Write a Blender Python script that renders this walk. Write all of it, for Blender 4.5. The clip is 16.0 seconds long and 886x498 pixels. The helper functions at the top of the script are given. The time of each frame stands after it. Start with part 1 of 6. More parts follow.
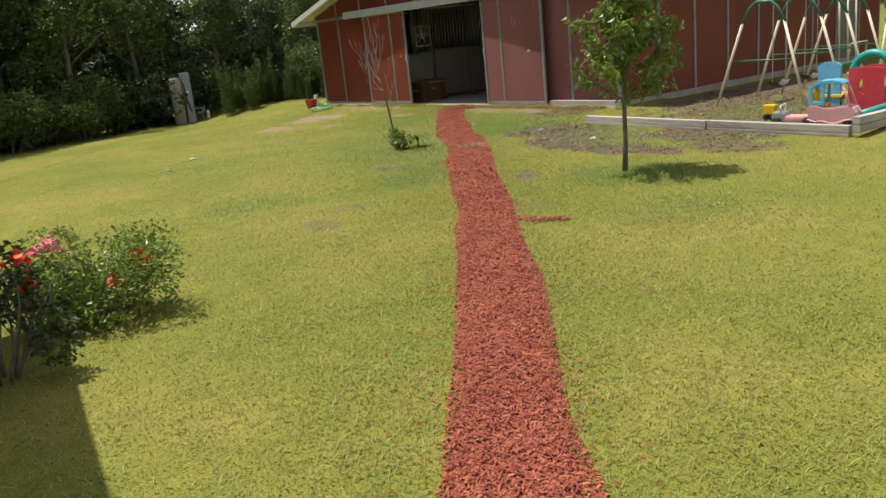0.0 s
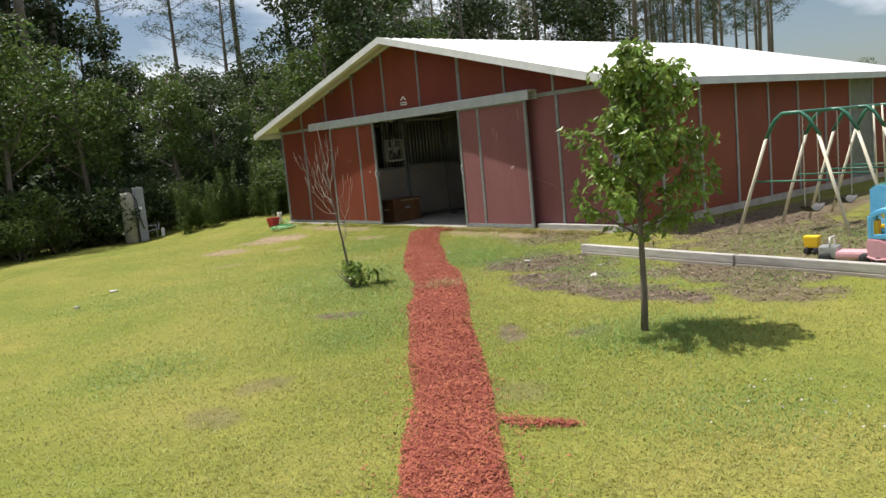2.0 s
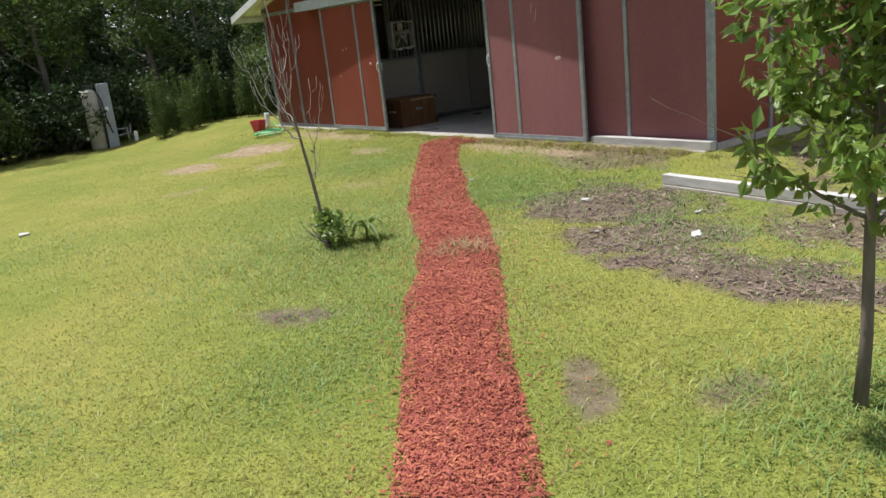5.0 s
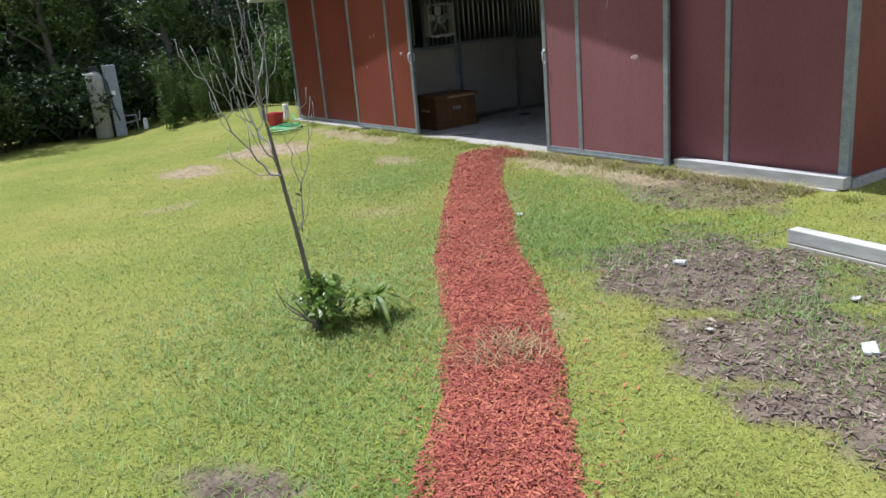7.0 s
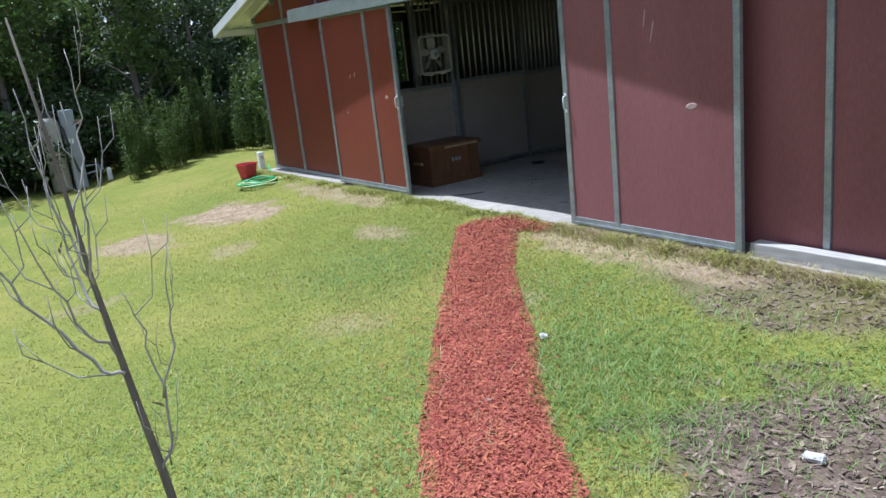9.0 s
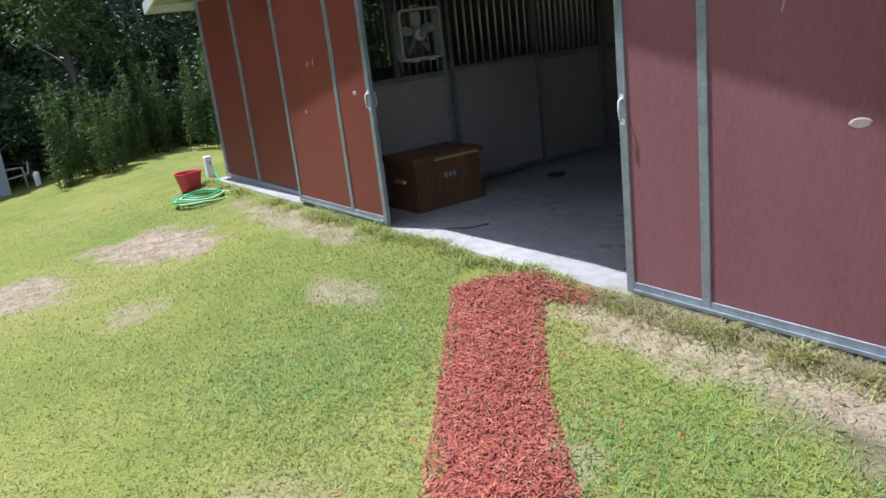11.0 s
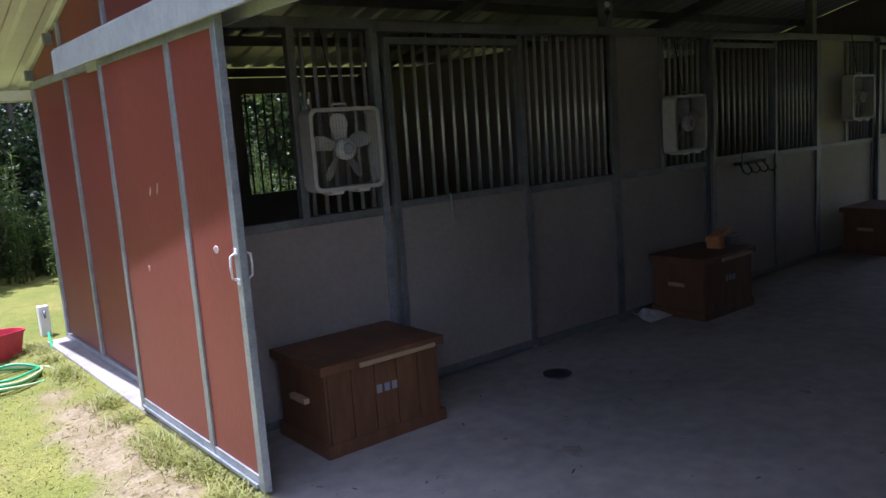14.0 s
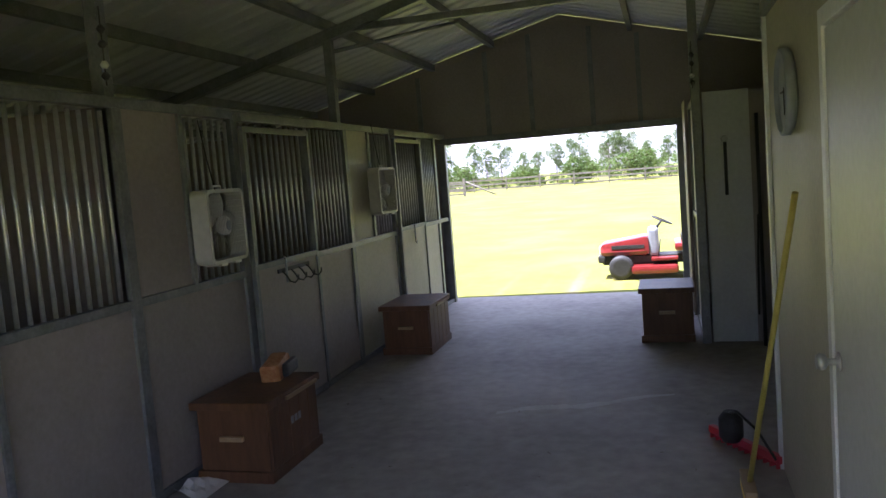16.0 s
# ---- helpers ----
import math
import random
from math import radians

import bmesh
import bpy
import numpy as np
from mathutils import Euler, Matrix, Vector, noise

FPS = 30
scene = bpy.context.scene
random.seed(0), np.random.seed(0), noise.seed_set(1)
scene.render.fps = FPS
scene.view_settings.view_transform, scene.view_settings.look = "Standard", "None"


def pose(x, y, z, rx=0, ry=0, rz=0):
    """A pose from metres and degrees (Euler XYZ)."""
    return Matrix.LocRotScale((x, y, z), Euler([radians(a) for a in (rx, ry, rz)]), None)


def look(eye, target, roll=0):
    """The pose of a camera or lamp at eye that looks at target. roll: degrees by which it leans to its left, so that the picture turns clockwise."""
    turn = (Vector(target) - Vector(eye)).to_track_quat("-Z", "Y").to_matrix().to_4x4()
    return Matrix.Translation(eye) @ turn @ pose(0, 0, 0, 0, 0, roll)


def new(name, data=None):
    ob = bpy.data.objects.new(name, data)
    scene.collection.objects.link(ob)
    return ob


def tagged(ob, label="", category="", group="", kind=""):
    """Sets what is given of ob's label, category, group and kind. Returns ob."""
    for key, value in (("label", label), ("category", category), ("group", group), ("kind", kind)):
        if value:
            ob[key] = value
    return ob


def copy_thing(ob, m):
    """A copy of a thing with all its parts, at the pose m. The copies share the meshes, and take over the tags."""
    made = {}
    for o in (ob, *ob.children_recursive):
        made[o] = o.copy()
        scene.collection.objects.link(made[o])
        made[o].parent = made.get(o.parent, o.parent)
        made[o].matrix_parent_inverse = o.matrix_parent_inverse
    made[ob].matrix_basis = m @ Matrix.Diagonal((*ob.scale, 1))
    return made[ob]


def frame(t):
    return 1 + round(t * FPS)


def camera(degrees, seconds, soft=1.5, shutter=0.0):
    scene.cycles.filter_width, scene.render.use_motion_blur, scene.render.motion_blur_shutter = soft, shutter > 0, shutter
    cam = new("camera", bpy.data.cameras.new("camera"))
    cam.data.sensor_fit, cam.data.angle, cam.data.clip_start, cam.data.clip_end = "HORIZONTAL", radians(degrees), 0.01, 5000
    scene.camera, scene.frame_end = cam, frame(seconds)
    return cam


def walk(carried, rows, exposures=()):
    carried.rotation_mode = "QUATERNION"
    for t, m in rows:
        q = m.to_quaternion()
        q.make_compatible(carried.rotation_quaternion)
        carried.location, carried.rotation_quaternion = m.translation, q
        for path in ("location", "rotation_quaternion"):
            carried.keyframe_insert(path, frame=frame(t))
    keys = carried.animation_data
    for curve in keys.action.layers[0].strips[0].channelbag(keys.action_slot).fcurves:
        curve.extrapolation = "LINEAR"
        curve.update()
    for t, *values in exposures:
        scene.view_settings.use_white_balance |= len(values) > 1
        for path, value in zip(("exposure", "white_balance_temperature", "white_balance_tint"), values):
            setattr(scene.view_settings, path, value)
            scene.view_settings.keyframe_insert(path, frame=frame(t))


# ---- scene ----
cam = camera(58.5, 16.0)
PATH = [
    (0, (-0.747, -0.442, 1.555), (0.417, 1.099, 1.035), -5.8),
    (0.5, (-0.359, 0.001, 1.586), (0.848, 1.498, 1.035), -6.2),
    (1, (0.163, 0.422, 1.558), (1.364, 1.948, 1.077), -5.5),
    (1.5, (0.598, 0.915, 1.549), (1.891, 2.394, 1.172), -4.4),
    (2, (0.994, 1.318, 1.538), (2.239, 2.863, 1.284), -5.3),
    (2.5, (1.319, 1.77, 1.556), (2.496, 3.343, 1.184), -3.7),
    (3, (1.659, 2.224, 1.583), (2.917, 3.751, 1.293), -6.3),
    (3.5, (2.051, 2.639, 1.611), (3.223, 4.196, 1.161), -6.0),
    (4, (2.403, 3.12, 1.585), (3.565, 4.677, 1.111), -3.8),
    (4.5, (2.805, 3.528, 1.569), (3.969, 5.07, 1.053), -5.8),
    (7, (4.485, 5.641, 1.647), (5.548, 7.238, 1.081), -5.0),
    (7.5, (4.847, 6.088, 1.678), (5.866, 7.703, 1.082), -5.5),
    (8, (5.174, 6.619, 1.662), (6.28, 8.189, 1.103), -4.5),
    (8.5, (5.492, 6.973, 1.759), (6.557, 8.589, 1.255), -6.1),
    (11, (7.323, 9.45, 1.714), (8.385, 11.049, 1.152), -6.7),
    (11.5, (7.637, 9.917, 1.696), (8.642, 11.579, 1.216), -5.1),
    (12, (8.001, 10.346, 1.681), (9.05, 11.93, 1.056), -6.3),
    (12.5, (8.323, 10.765, 1.702), (9.318, 12.412, 1.158), -4.7),
    (13, (8.601, 11.26, 1.682), (9.742, 12.822, 1.175), -4.9),
    (13.5, (8.953, 11.637, 1.653), (10.144, 13.205, 1.3), -6.6),
    (14, (9.216, 11.981, 1.67), (10.436, 13.536, 1.362), -4.0),
    (14.5, (9.467, 12.475, 1.745), (10.989, 13.739, 1.453), -3.5),
    (15, (9.793, 12.683, 1.738), (11.406, 13.849, 1.548), -3.4),
    (15.5, (10.11, 12.909, 1.735), (11.931, 13.707, 1.514), -2.6),
    (16, (10.425, 13.157, 1.744), (12.341, 13.702, 1.565), -4.5),
]
walk(cam, [(t, look(eye, target, roll)) for t, eye, target, roll in PATH],
     [(0.0, 0.13, 6850, 12), (1.5, 0.33, 6500, 11), (4.5, 0.42, 6150, 13), (8.0, 0.52, 5250, 12), (12.6, 0.7, 5100, 18), (13.6, 0.75, 5100, 26), (14.1, 1.15, 5150, 33), (14.6, 1.75, 5200, 30), (15.0, 2.3, 5500, 28), (15.5, 2.4, 5500, 28), (16.0, 2.38, 5450, 28)])

# ---- world and light ----
SUN_X, SUN_Y = 0.165, -0.34          # metres moved per metre of fall
sun_dir = Vector((SUN_X, SUN_Y, -1.0)).normalized()
SUN_ELEV = math.asin(-sun_dir.z)
SUN_AZ = math.atan2(-sun_dir.x, -sun_dir.y)      # from +y towards +x
world = bpy.data.worlds.new("world")
scene.world = world
world.use_nodes = True
wn, wl = world.node_tree.nodes, world.node_tree.links
wn.clear()
w_out = wn.new("ShaderNodeOutputWorld")
w_bg = wn.new("ShaderNodeBackground")
w_sky = wn.new("ShaderNodeTexSky")
w_sky.sky_type, w_sky.sun_disc = "NISHITA", False
w_sky.sun_elevation, w_sky.sun_rotation = SUN_ELEV, SUN_AZ
w_sky.air_density, w_sky.dust_density = 1.0, 1.2
w_co = wn.new("ShaderNodeTexCoord")
w_map = wn.new("ShaderNodeMapping")
w_map.inputs["Scale"].default_value = (1.0, 1.0, 2.6)
w_cl = wn.new("ShaderNodeTexNoise")
w_cl.inputs["Scale"].default_value, w_cl.inputs["Detail"].default_value = 3.2, 8.0
w_ramp = wn.new("ShaderNodeValToRGB")
w_ramp.color_ramp.elements[0].position, w_ramp.color_ramp.elements[1].position = 0.44, 0.62
w_mix = wn.new("ShaderNodeMixRGB")
w_mix.inputs[2].default_value = (14.0, 14.2, 14.6, 1)
wl.new(w_co.outputs["Generated"], w_map.inputs["Vector"])
wl.new(w_map.outputs["Vector"], w_cl.inputs["Vector"])
wl.new(w_cl.outputs["Fac"], w_ramp.inputs["Fac"])
wl.new(w_ramp.outputs["Color"], w_mix.inputs[0])
wl.new(w_sky.outputs["Color"], w_mix.inputs[1])
wl.new(w_mix.outputs["Color"], w_bg.inputs["Color"])
w_bg.inputs["Strength"].default_value = 0.07
wl.new(w_bg.outputs["Background"], w_out.inputs["Surface"])
sun = new("sun", bpy.data.lights.new("sun", "SUN"))
sun.data.energy, sun.data.angle, sun.data.color = 5.0, radians(0.53), (1.0, 0.95, 0.86)
sun.matrix_world = look((0, 0, 30), Vector((0, 0, 30)) + sun_dir)


# ---- materials ----
def surf(name, c1, c2, scale=4.0, rough=0.6, bump=0.2, metal=0.0, fine=40.0, c3=None, stretch=(1, 1, 1), random_by="", spread=0.25, sheen=0.0, rough2=None, trans=0.0, dust_sheen=0.0):
    """A material of two colours mixed by coarse and fine noise, with an optional third colour for stains, and relief."""
    m = bpy.data.materials.new(name)
    m.use_nodes = True
    n, l = m.node_tree.nodes, m.node_tree.links
    b = n["Principled BSDF"]
    co = n.new("ShaderNodeTexCoord")
    mp = n.new("ShaderNodeMapping")
    mp.inputs["Scale"].default_value = stretch
    l.new(co.outputs["Object"], mp.inputs["Vector"])
    big = n.new("ShaderNodeTexNoise")
    big.inputs["Scale"].default_value, big.inputs["Detail"].default_value, big.inputs["Roughness"].default_value = scale, 6, 0.6
    small = n.new("ShaderNodeTexNoise")
    small.inputs["Scale"].default_value, small.inputs["Detail"].default_value = fine, 4
    l.new(mp.outputs["Vector"], big.inputs["Vector"])
    l.new(mp.outputs["Vector"], small.inputs["Vector"])
    add = n.new("ShaderNodeMath")
    add.operation = "MULTIPLY_ADD"
    add.inputs[1].default_value = 0.45
    l.new(small.outputs["Fac"], add.inputs[0])
    half = n.new("ShaderNodeMath")
    half.operation = "MULTIPLY"
    half.inputs[1].default_value = 0.75
    l.new(big.outputs["Fac"], half.inputs[0])
    l.new(half.outputs[0], add.inputs[2])
    ramp = n.new("ShaderNodeValToRGB")
    e = ramp.color_ramp.elements
    e[0].position, e[1].position = 0.42, 0.78
    e[0].color, e[1].color = (*c1, 1), (*c2, 1)
    if c3:
        x = e.new(0.9)
        x.color = (*c3, 1)
    l.new(add.outputs[0], ramp.inputs["Fac"])
    col = ramp.outputs["Color"]
    if random_by:
        if random_by == "island":
            g = n.new("ShaderNodeNewGeometry").outputs["Random Per Island"]
        else:
            g = n.new("ShaderNodeObjectInfo").outputs["Random"]
        hsv = n.new("ShaderNodeHueSaturation")
        mr = n.new("ShaderNodeMapRange")
        mr.inputs["To Min"].default_value, mr.inputs["To Max"].default_value = 1 - spread, 1 + spread
        l.new(g, mr.inputs["Value"])
        l.new(mr.outputs["Result"], hsv.inputs["Value"])
        mh = n.new("ShaderNodeMapRange")
        mh.inputs["To Min"].default_value, mh.inputs["To Max"].default_value = 0.5 - spread * 0.05, 0.5 + spread * 0.05
        l.new(g, mh.inputs["Value"])
        l.new(mh.outputs["Result"], hsv.inputs["Hue"])
        l.new(col, hsv.inputs["Color"])
        col = hsv.outputs["Color"]
    l.new(col, b.inputs["Base Color"])
    b.inputs["Roughness"].default_value, b.inputs["Metallic"].default_value = rough, metal
    if rough2 is not None:
        rr = n.new("ShaderNodeMapRange")
        rr.inputs["To Min"].default_value, rr.inputs["To Max"].default_value = rough, rough2
        l.new(big.outputs["Fac"], rr.inputs["Value"])
        l.new(rr.outputs["Result"], b.inputs["Roughness"])
    if sheen:
        b.inputs["Coat Weight"].default_value = sheen
        b.inputs["Coat Roughness"].default_value = 0.25
    # pale lobe that stands in for the panels' grey-pink sheen
    if dust_sheen:
        b.inputs["Sheen Weight"].default_value, b.inputs["Sheen Roughness"].default_value = dust_sheen, 0.6
        b.inputs["Sheen Tint"].default_value = (0.85, 0.78, 0.80, 1)
    if bump:
        bp = n.new("ShaderNodeBump")
        bp.inputs["Strength"].default_value, bp.inputs["Distance"].default_value = bump, 0.01
        l.new(add.outputs[0], bp.inputs["Height"])
        l.new(bp.outputs["Normal"], b.inputs["Normal"])
    if trans:
        tr = n.new("ShaderNodeBsdfTranslucent")
        l.new(col, tr.inputs["Color"])
        mx = n.new("ShaderNodeMixShader")
        mx.inputs[0].default_value = trans
        l.new(b.outputs["BSDF"], mx.inputs[1])
        l.new(tr.outputs["BSDF"], mx.inputs[2])
        l.new(mx.outputs["Shader"], n["Material Output"].inputs["Surface"])
    return m


M_RED = surf("red_panel", (0.148, 0.022, 0.012), (0.215, 0.037, 0.020), 1.2, 0.42, 0.12, fine=55, c3=(0.25, 0.07, 0.045), stretch=(1, 1, 0.35), random_by="object", spread=0.10, rough2=0.6, dust_sheen=0.03)
# faded red, with the grey-pink sheen of grazing sun mixed into the colour
M_FADED_SHEEN = surf("faded_red_sheen_panel", (0.180, 0.050, 0.049), (0.265, 0.090, 0.088), 1.0, 0.5, 0.12, fine=60, c3=(0.36, 0.15, 0.135), stretch=(1, 1, 0.3), random_by="object", spread=0.10, rough2=0.65, dust_sheen=0.18)
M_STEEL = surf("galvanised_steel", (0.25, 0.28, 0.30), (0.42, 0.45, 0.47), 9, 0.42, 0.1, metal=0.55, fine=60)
M_STEEL_DARK = surf("darker_steel", (0.16, 0.17, 0.17), (0.27, 0.28, 0.28), 6, 0.5, 0.12, metal=0.5, fine=50)
M_BAR = surf("bar_steel", (0.42, 0.43, 0.41), (0.60, 0.61, 0.58), 12, 0.35, 0.05, metal=0.7, fine=60)
M_WHITE_METAL = surf("white_roof_metal", (0.52, 0.53, 0.54), (0.64, 0.65, 0.66), 1.0, 0.4, 0.03, metal=0.1, fine=25)
M_TRIM = surf("white_trim", (0.62, 0.63, 0.63), (0.78, 0.79, 0.79), 3, 0.45, 0.05, fine=30)
M_TRACK = surf("track_steel", (0.44, 0.47, 0.50), (0.58, 0.61, 0.64), 5, 0.4, 0.06, metal=0.2, fine=40)
M_LITTER = surf("weathered_paper", (0.34, 0.32, 0.29), (0.50, 0.48, 0.44), 12, 0.8, 0.2, fine=60)
M_BOARD = surf("stall_board", (0.255, 0.225, 0.195), (0.34, 0.30, 0.265), 1.1, 0.55, 0.05, fine=35, c3=(0.42, 0.38, 0.33), random_by="object", spread=0.08)
M_TAN = surf("tan_board", (0.36, 0.34, 0.24), (0.48, 0.45, 0.34), 1.4, 0.55, 0.08, fine=35)
M_DOORW = surf("white_door_paint", (0.50, 0.51, 0.49), (0.62, 0.63, 0.61), 1.5, 0.45, 0.05, fine=30)
M_CONC = surf("concrete", (0.225, 0.208, 0.186), (0.40, 0.37, 0.33), 0.7, 0.8, 0.2, fine=9, c3=(0.42, 0.39, 0.345), rough2=0.65)
M_LUMBER = surf("weathered_lumber", (0.24, 0.21, 0.18), (0.44, 0.40, 0.35), 2.5, 0.85, 0.5, fine=30, stretch=(1, 0.15, 1))
M_FENCE = surf("fence_wood", (0.10, 0.09, 0.075), (0.21, 0.19, 0.16), 2.5, 0.85, 0.3, fine=20)
M_LUMBER_W = surf("pale_lumber", (0.25, 0.235, 0.215), (0.50, 0.48, 0.44), 2.5, 0.8, 0.3, fine=30, stretch=(1, 0.15, 1))
M_WOOD = surf("stained_plywood", (0.078, 0.034, 0.014), (0.165, 0.078, 0.032), 3.0, 0.5, 0.2, fine=26, stretch=(1, 1, 0.2), c3=(0.22, 0.115, 0.05))
M_PLANK = surf("tan_plank", (0.30, 0.20, 0.11), (0.44, 0.32, 0.18), 3.0, 0.6, 0.2, fine=26, stretch=(0.2, 1, 1))
M_GRASS = surf("grass_blade", (0.250, 0.280, 0.050), (0.340, 0.330, 0.078), 0.5, 0.6, 0.0, fine=3, c3=(0.38, 0.34, 0.14), random_by="island", spread=0.36, trans=0.4)
M_LUSH = surf("lush_grass_blade", (0.165, 0.275, 0.058), (0.24, 0.335, 0.08), 0.9, 0.55, 0.0, fine=4, random_by="island", spread=0.25, trans=0.45)
M_DRYGRASS = surf("dry_grass", (0.30, 0.24, 0.11), (0.44, 0.37, 0.20), 2, 0.8, 0.0, fine=8, random_by="island", spread=0.25, trans=0.4)
M_CHIP = surf("red_mulch", (0.235, 0.053, 0.029), (0.36, 0.102, 0.058), 3.0, 0.85, 0.2, fine=60, random_by="island", spread=0.3)
M_MULCHBED = surf("mulch_bed", (0.19, 0.034, 0.02), (0.32, 0.065, 0.038), 14, 0.9, 0.9, fine=70)
M_CHIPDARK = surf("old_mulch", (0.075, 0.05, 0.036), (0.25, 0.185, 0.14), 5, 0.9, 0.3, fine=50, random_by="island", spread=0.5)
M_BARK = surf("bark", (0.09, 0.074, 0.058), (0.21, 0.175, 0.14), 5, 0.9, 0.8, fine=30, stretch=(1, 1, 0.25))
M_BARK_PALE = surf("pale_bark", (0.23, 0.21, 0.185), (0.43, 0.40, 0.365), 8, 0.8, 0.4, fine=40, stretch=(1, 1, 0.3))
M_LEAF = surf("young_leaf", (0.125, 0.20, 0.032), (0.22, 0.30, 0.06), 3, 0.38, 0.0, fine=12, random_by="island", spread=0.4, trans=0.38)
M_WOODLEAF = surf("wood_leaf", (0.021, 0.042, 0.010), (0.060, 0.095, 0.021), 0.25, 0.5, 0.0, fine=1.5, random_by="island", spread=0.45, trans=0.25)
# lighter copy of the wood leaf; on the trees it paints in sunlight
M_WOODLEAF_L = surf("light_wood_leaf", (0.06, 0.098, 0.020), (0.125, 0.175, 0.035), 0.3, 0.5, 0.0, fine=1.5, random_by="island", spread=0.45, trans=0.42)
M_PINE = surf("pine_needles", (0.028, 0.055, 0.018), (0.065, 0.10, 0.03), 0.3, 0.6, 0.0, fine=2, random_by="island", spread=0.4, trans=0.2)
M_PLASTIC_PINK = surf("pink_plastic", (0.66, 0.33, 0.37), (0.76, 0.43, 0.46), 3, 0.35, 0.0, fine=20)
M_PLASTIC_BLUE = surf("blue_plastic", (0.10, 0.40, 0.68), (0.17, 0.52, 0.78), 3, 0.35, 0.0, fine=20)
M_PLASTIC_RED = surf("red_plastic", (0.52, 0.035, 0.06), (0.62, 0.07, 0.09), 3, 0.4, 0.0, fine=20)
M_PLASTIC_YEL = surf("yellow_plastic", (0.75, 0.46, 0.01), (0.82, 0.55, 0.03), 3, 0.4, 0.0, fine=20)
M_PLASTIC_TEAL = surf("teal_plastic", (0.01, 0.28, 0.25), (0.02, 0.38, 0.33), 3, 0.4, 0.0, fine=20)
M_PLASTIC_WHITE = surf("white_plastic", (0.58, 0.57, 0.53), (0.70, 0.69, 0.65), 4, 0.4, 0.0, fine=20)
M_FAN = surf("aged_white_plastic", (0.42, 0.41, 0.37), (0.54, 0.53, 0.48), 4, 0.4, 0.0, fine=20)
M_WIRE = surf("dusty_wire", (0.22, 0.21, 0.19), (0.34, 0.33, 0.30), 8, 0.5, 0.0, metal=0.3, fine=40)
M_SCUFF = surf("pale_scuff", (0.34, 0.22, 0.20), (0.46, 0.34, 0.31), 30, 0.7, 0.1, fine=90)
M_BLACK = surf("black_rubber", (0.018, 0.018, 0.018), (0.04, 0.04, 0.04), 6, 0.6, 0.1, fine=40)
M_CREAM = surf("cream_paint", (0.58, 0.53, 0.40), (0.70, 0.65, 0.52), 5, 0.4, 0.05, fine=40)
M_GREEN_PAINT = surf("green_paint", (0.02, 0.11, 0.07), (0.04, 0.17, 0.11), 5, 0.4, 0.05, fine=40)
M_HOSE = surf("green_hose", (0.02, 0.32, 0.12), (0.05, 0.48, 0.20), 4, 0.4, 0.0, fine=20)
M_HOSE2 = surf("pale_hose", (0.42, 0.50, 0.22), (0.58, 0.64, 0.35), 4, 0.4, 0.0, fine=20)
M_TANK = surf("tan_tank", (0.27, 0.255, 0.20), (0.36, 0.34, 0.28), 3, 0.5, 0.05, fine=20)
M_GREY = surf("grey_paint", (0.22, 0.24, 0.27), (0.32, 0.34, 0.37), 3, 0.5, 0.05, fine=20)
M_PAPER = surf("paper", (0.72, 0.71, 0.68), (0.82, 0.81, 0.78), 6, 0.8, 0.1, fine=30)
M_FLOWER = surf("red_flower", (0.62, 0.03, 0.015), (0.80, 0.10, 0.04), 6, 0.6, 0.0, fine=30, random_by="island", spread=0.3)
M_FLOWER_P = surf("pink_flower", (0.70, 0.16, 0.24), (0.85, 0.34, 0.42), 6, 0.6, 0.0, fine=30, random_by="island", spread=0.2)
M_MOWER = surf("red_enamel", (0.15, 0.012, 0.012), (0.22, 0.025, 0.022), 4, 0.3, 0.0, fine=20, sheen=0.4)
M_BROOM = surf("yellow_handle", (0.52, 0.42, 0.08), (0.64, 0.54, 0.14), 5, 0.5, 0.0, fine=20)
M_GLASS = bpy.data.materials.new("clock_glass")
M_GLASS.use_nodes = True
M_GLASS.node_tree.nodes["Principled BSDF"].inputs["Transmission Weight"].default_value = 1.0
M_GLASS.node_tree.nodes["Principled BSDF"].inputs["Roughness"].default_value = 0.05


# ---- mesh helpers ----
def link(name, data, mat, parent=None, label=""):
    ob = new(name, data)
    if mat:
        data.materials.clear()
        data.materials.append(mat)
    if parent:
        ob.parent = parent
    if label:
        ob["label"] = label
    return ob


def part(name, bm, mat, parent=None, label="", smooth=False):
    me = bpy.data.meshes.new(name)
    if smooth:
        for f in bm.faces:
            f.smooth = True
    bm.to_mesh(me)
    bm.free()
    return link(name, me, mat, parent, label)


def empty(name, label, category, m=None, group="", kind=""):
    ob = new(name)
    if m is not None:
        ob.matrix_world = m
    return tagged(ob, label, category, group, kind)


def box(bm, x0, x1, y0, y1, z0, z1, bev=0.0, m=None):
    r = bmesh.ops.create_cube(bm, size=1.0)
    vs = r["verts"]
    mat = Matrix.LocRotScale(((x0 + x1) / 2, (y0 + y1) / 2, (z0 + z1) / 2), None, (abs(x1 - x0), abs(y1 - y0), abs(z1 - z0)))
    bmesh.ops.transform(bm, matrix=(m @ mat) if m else mat, verts=vs)
    if bev:
        es = list({e for v in vs for e in v.link_edges})
        bmesh.ops.bevel(bm, geom=es, offset=bev, segments=2, affect="EDGES", profile=0.6)
    return bm


def bx(*a, **k):
    return box(bmesh.new(), *a, **k)


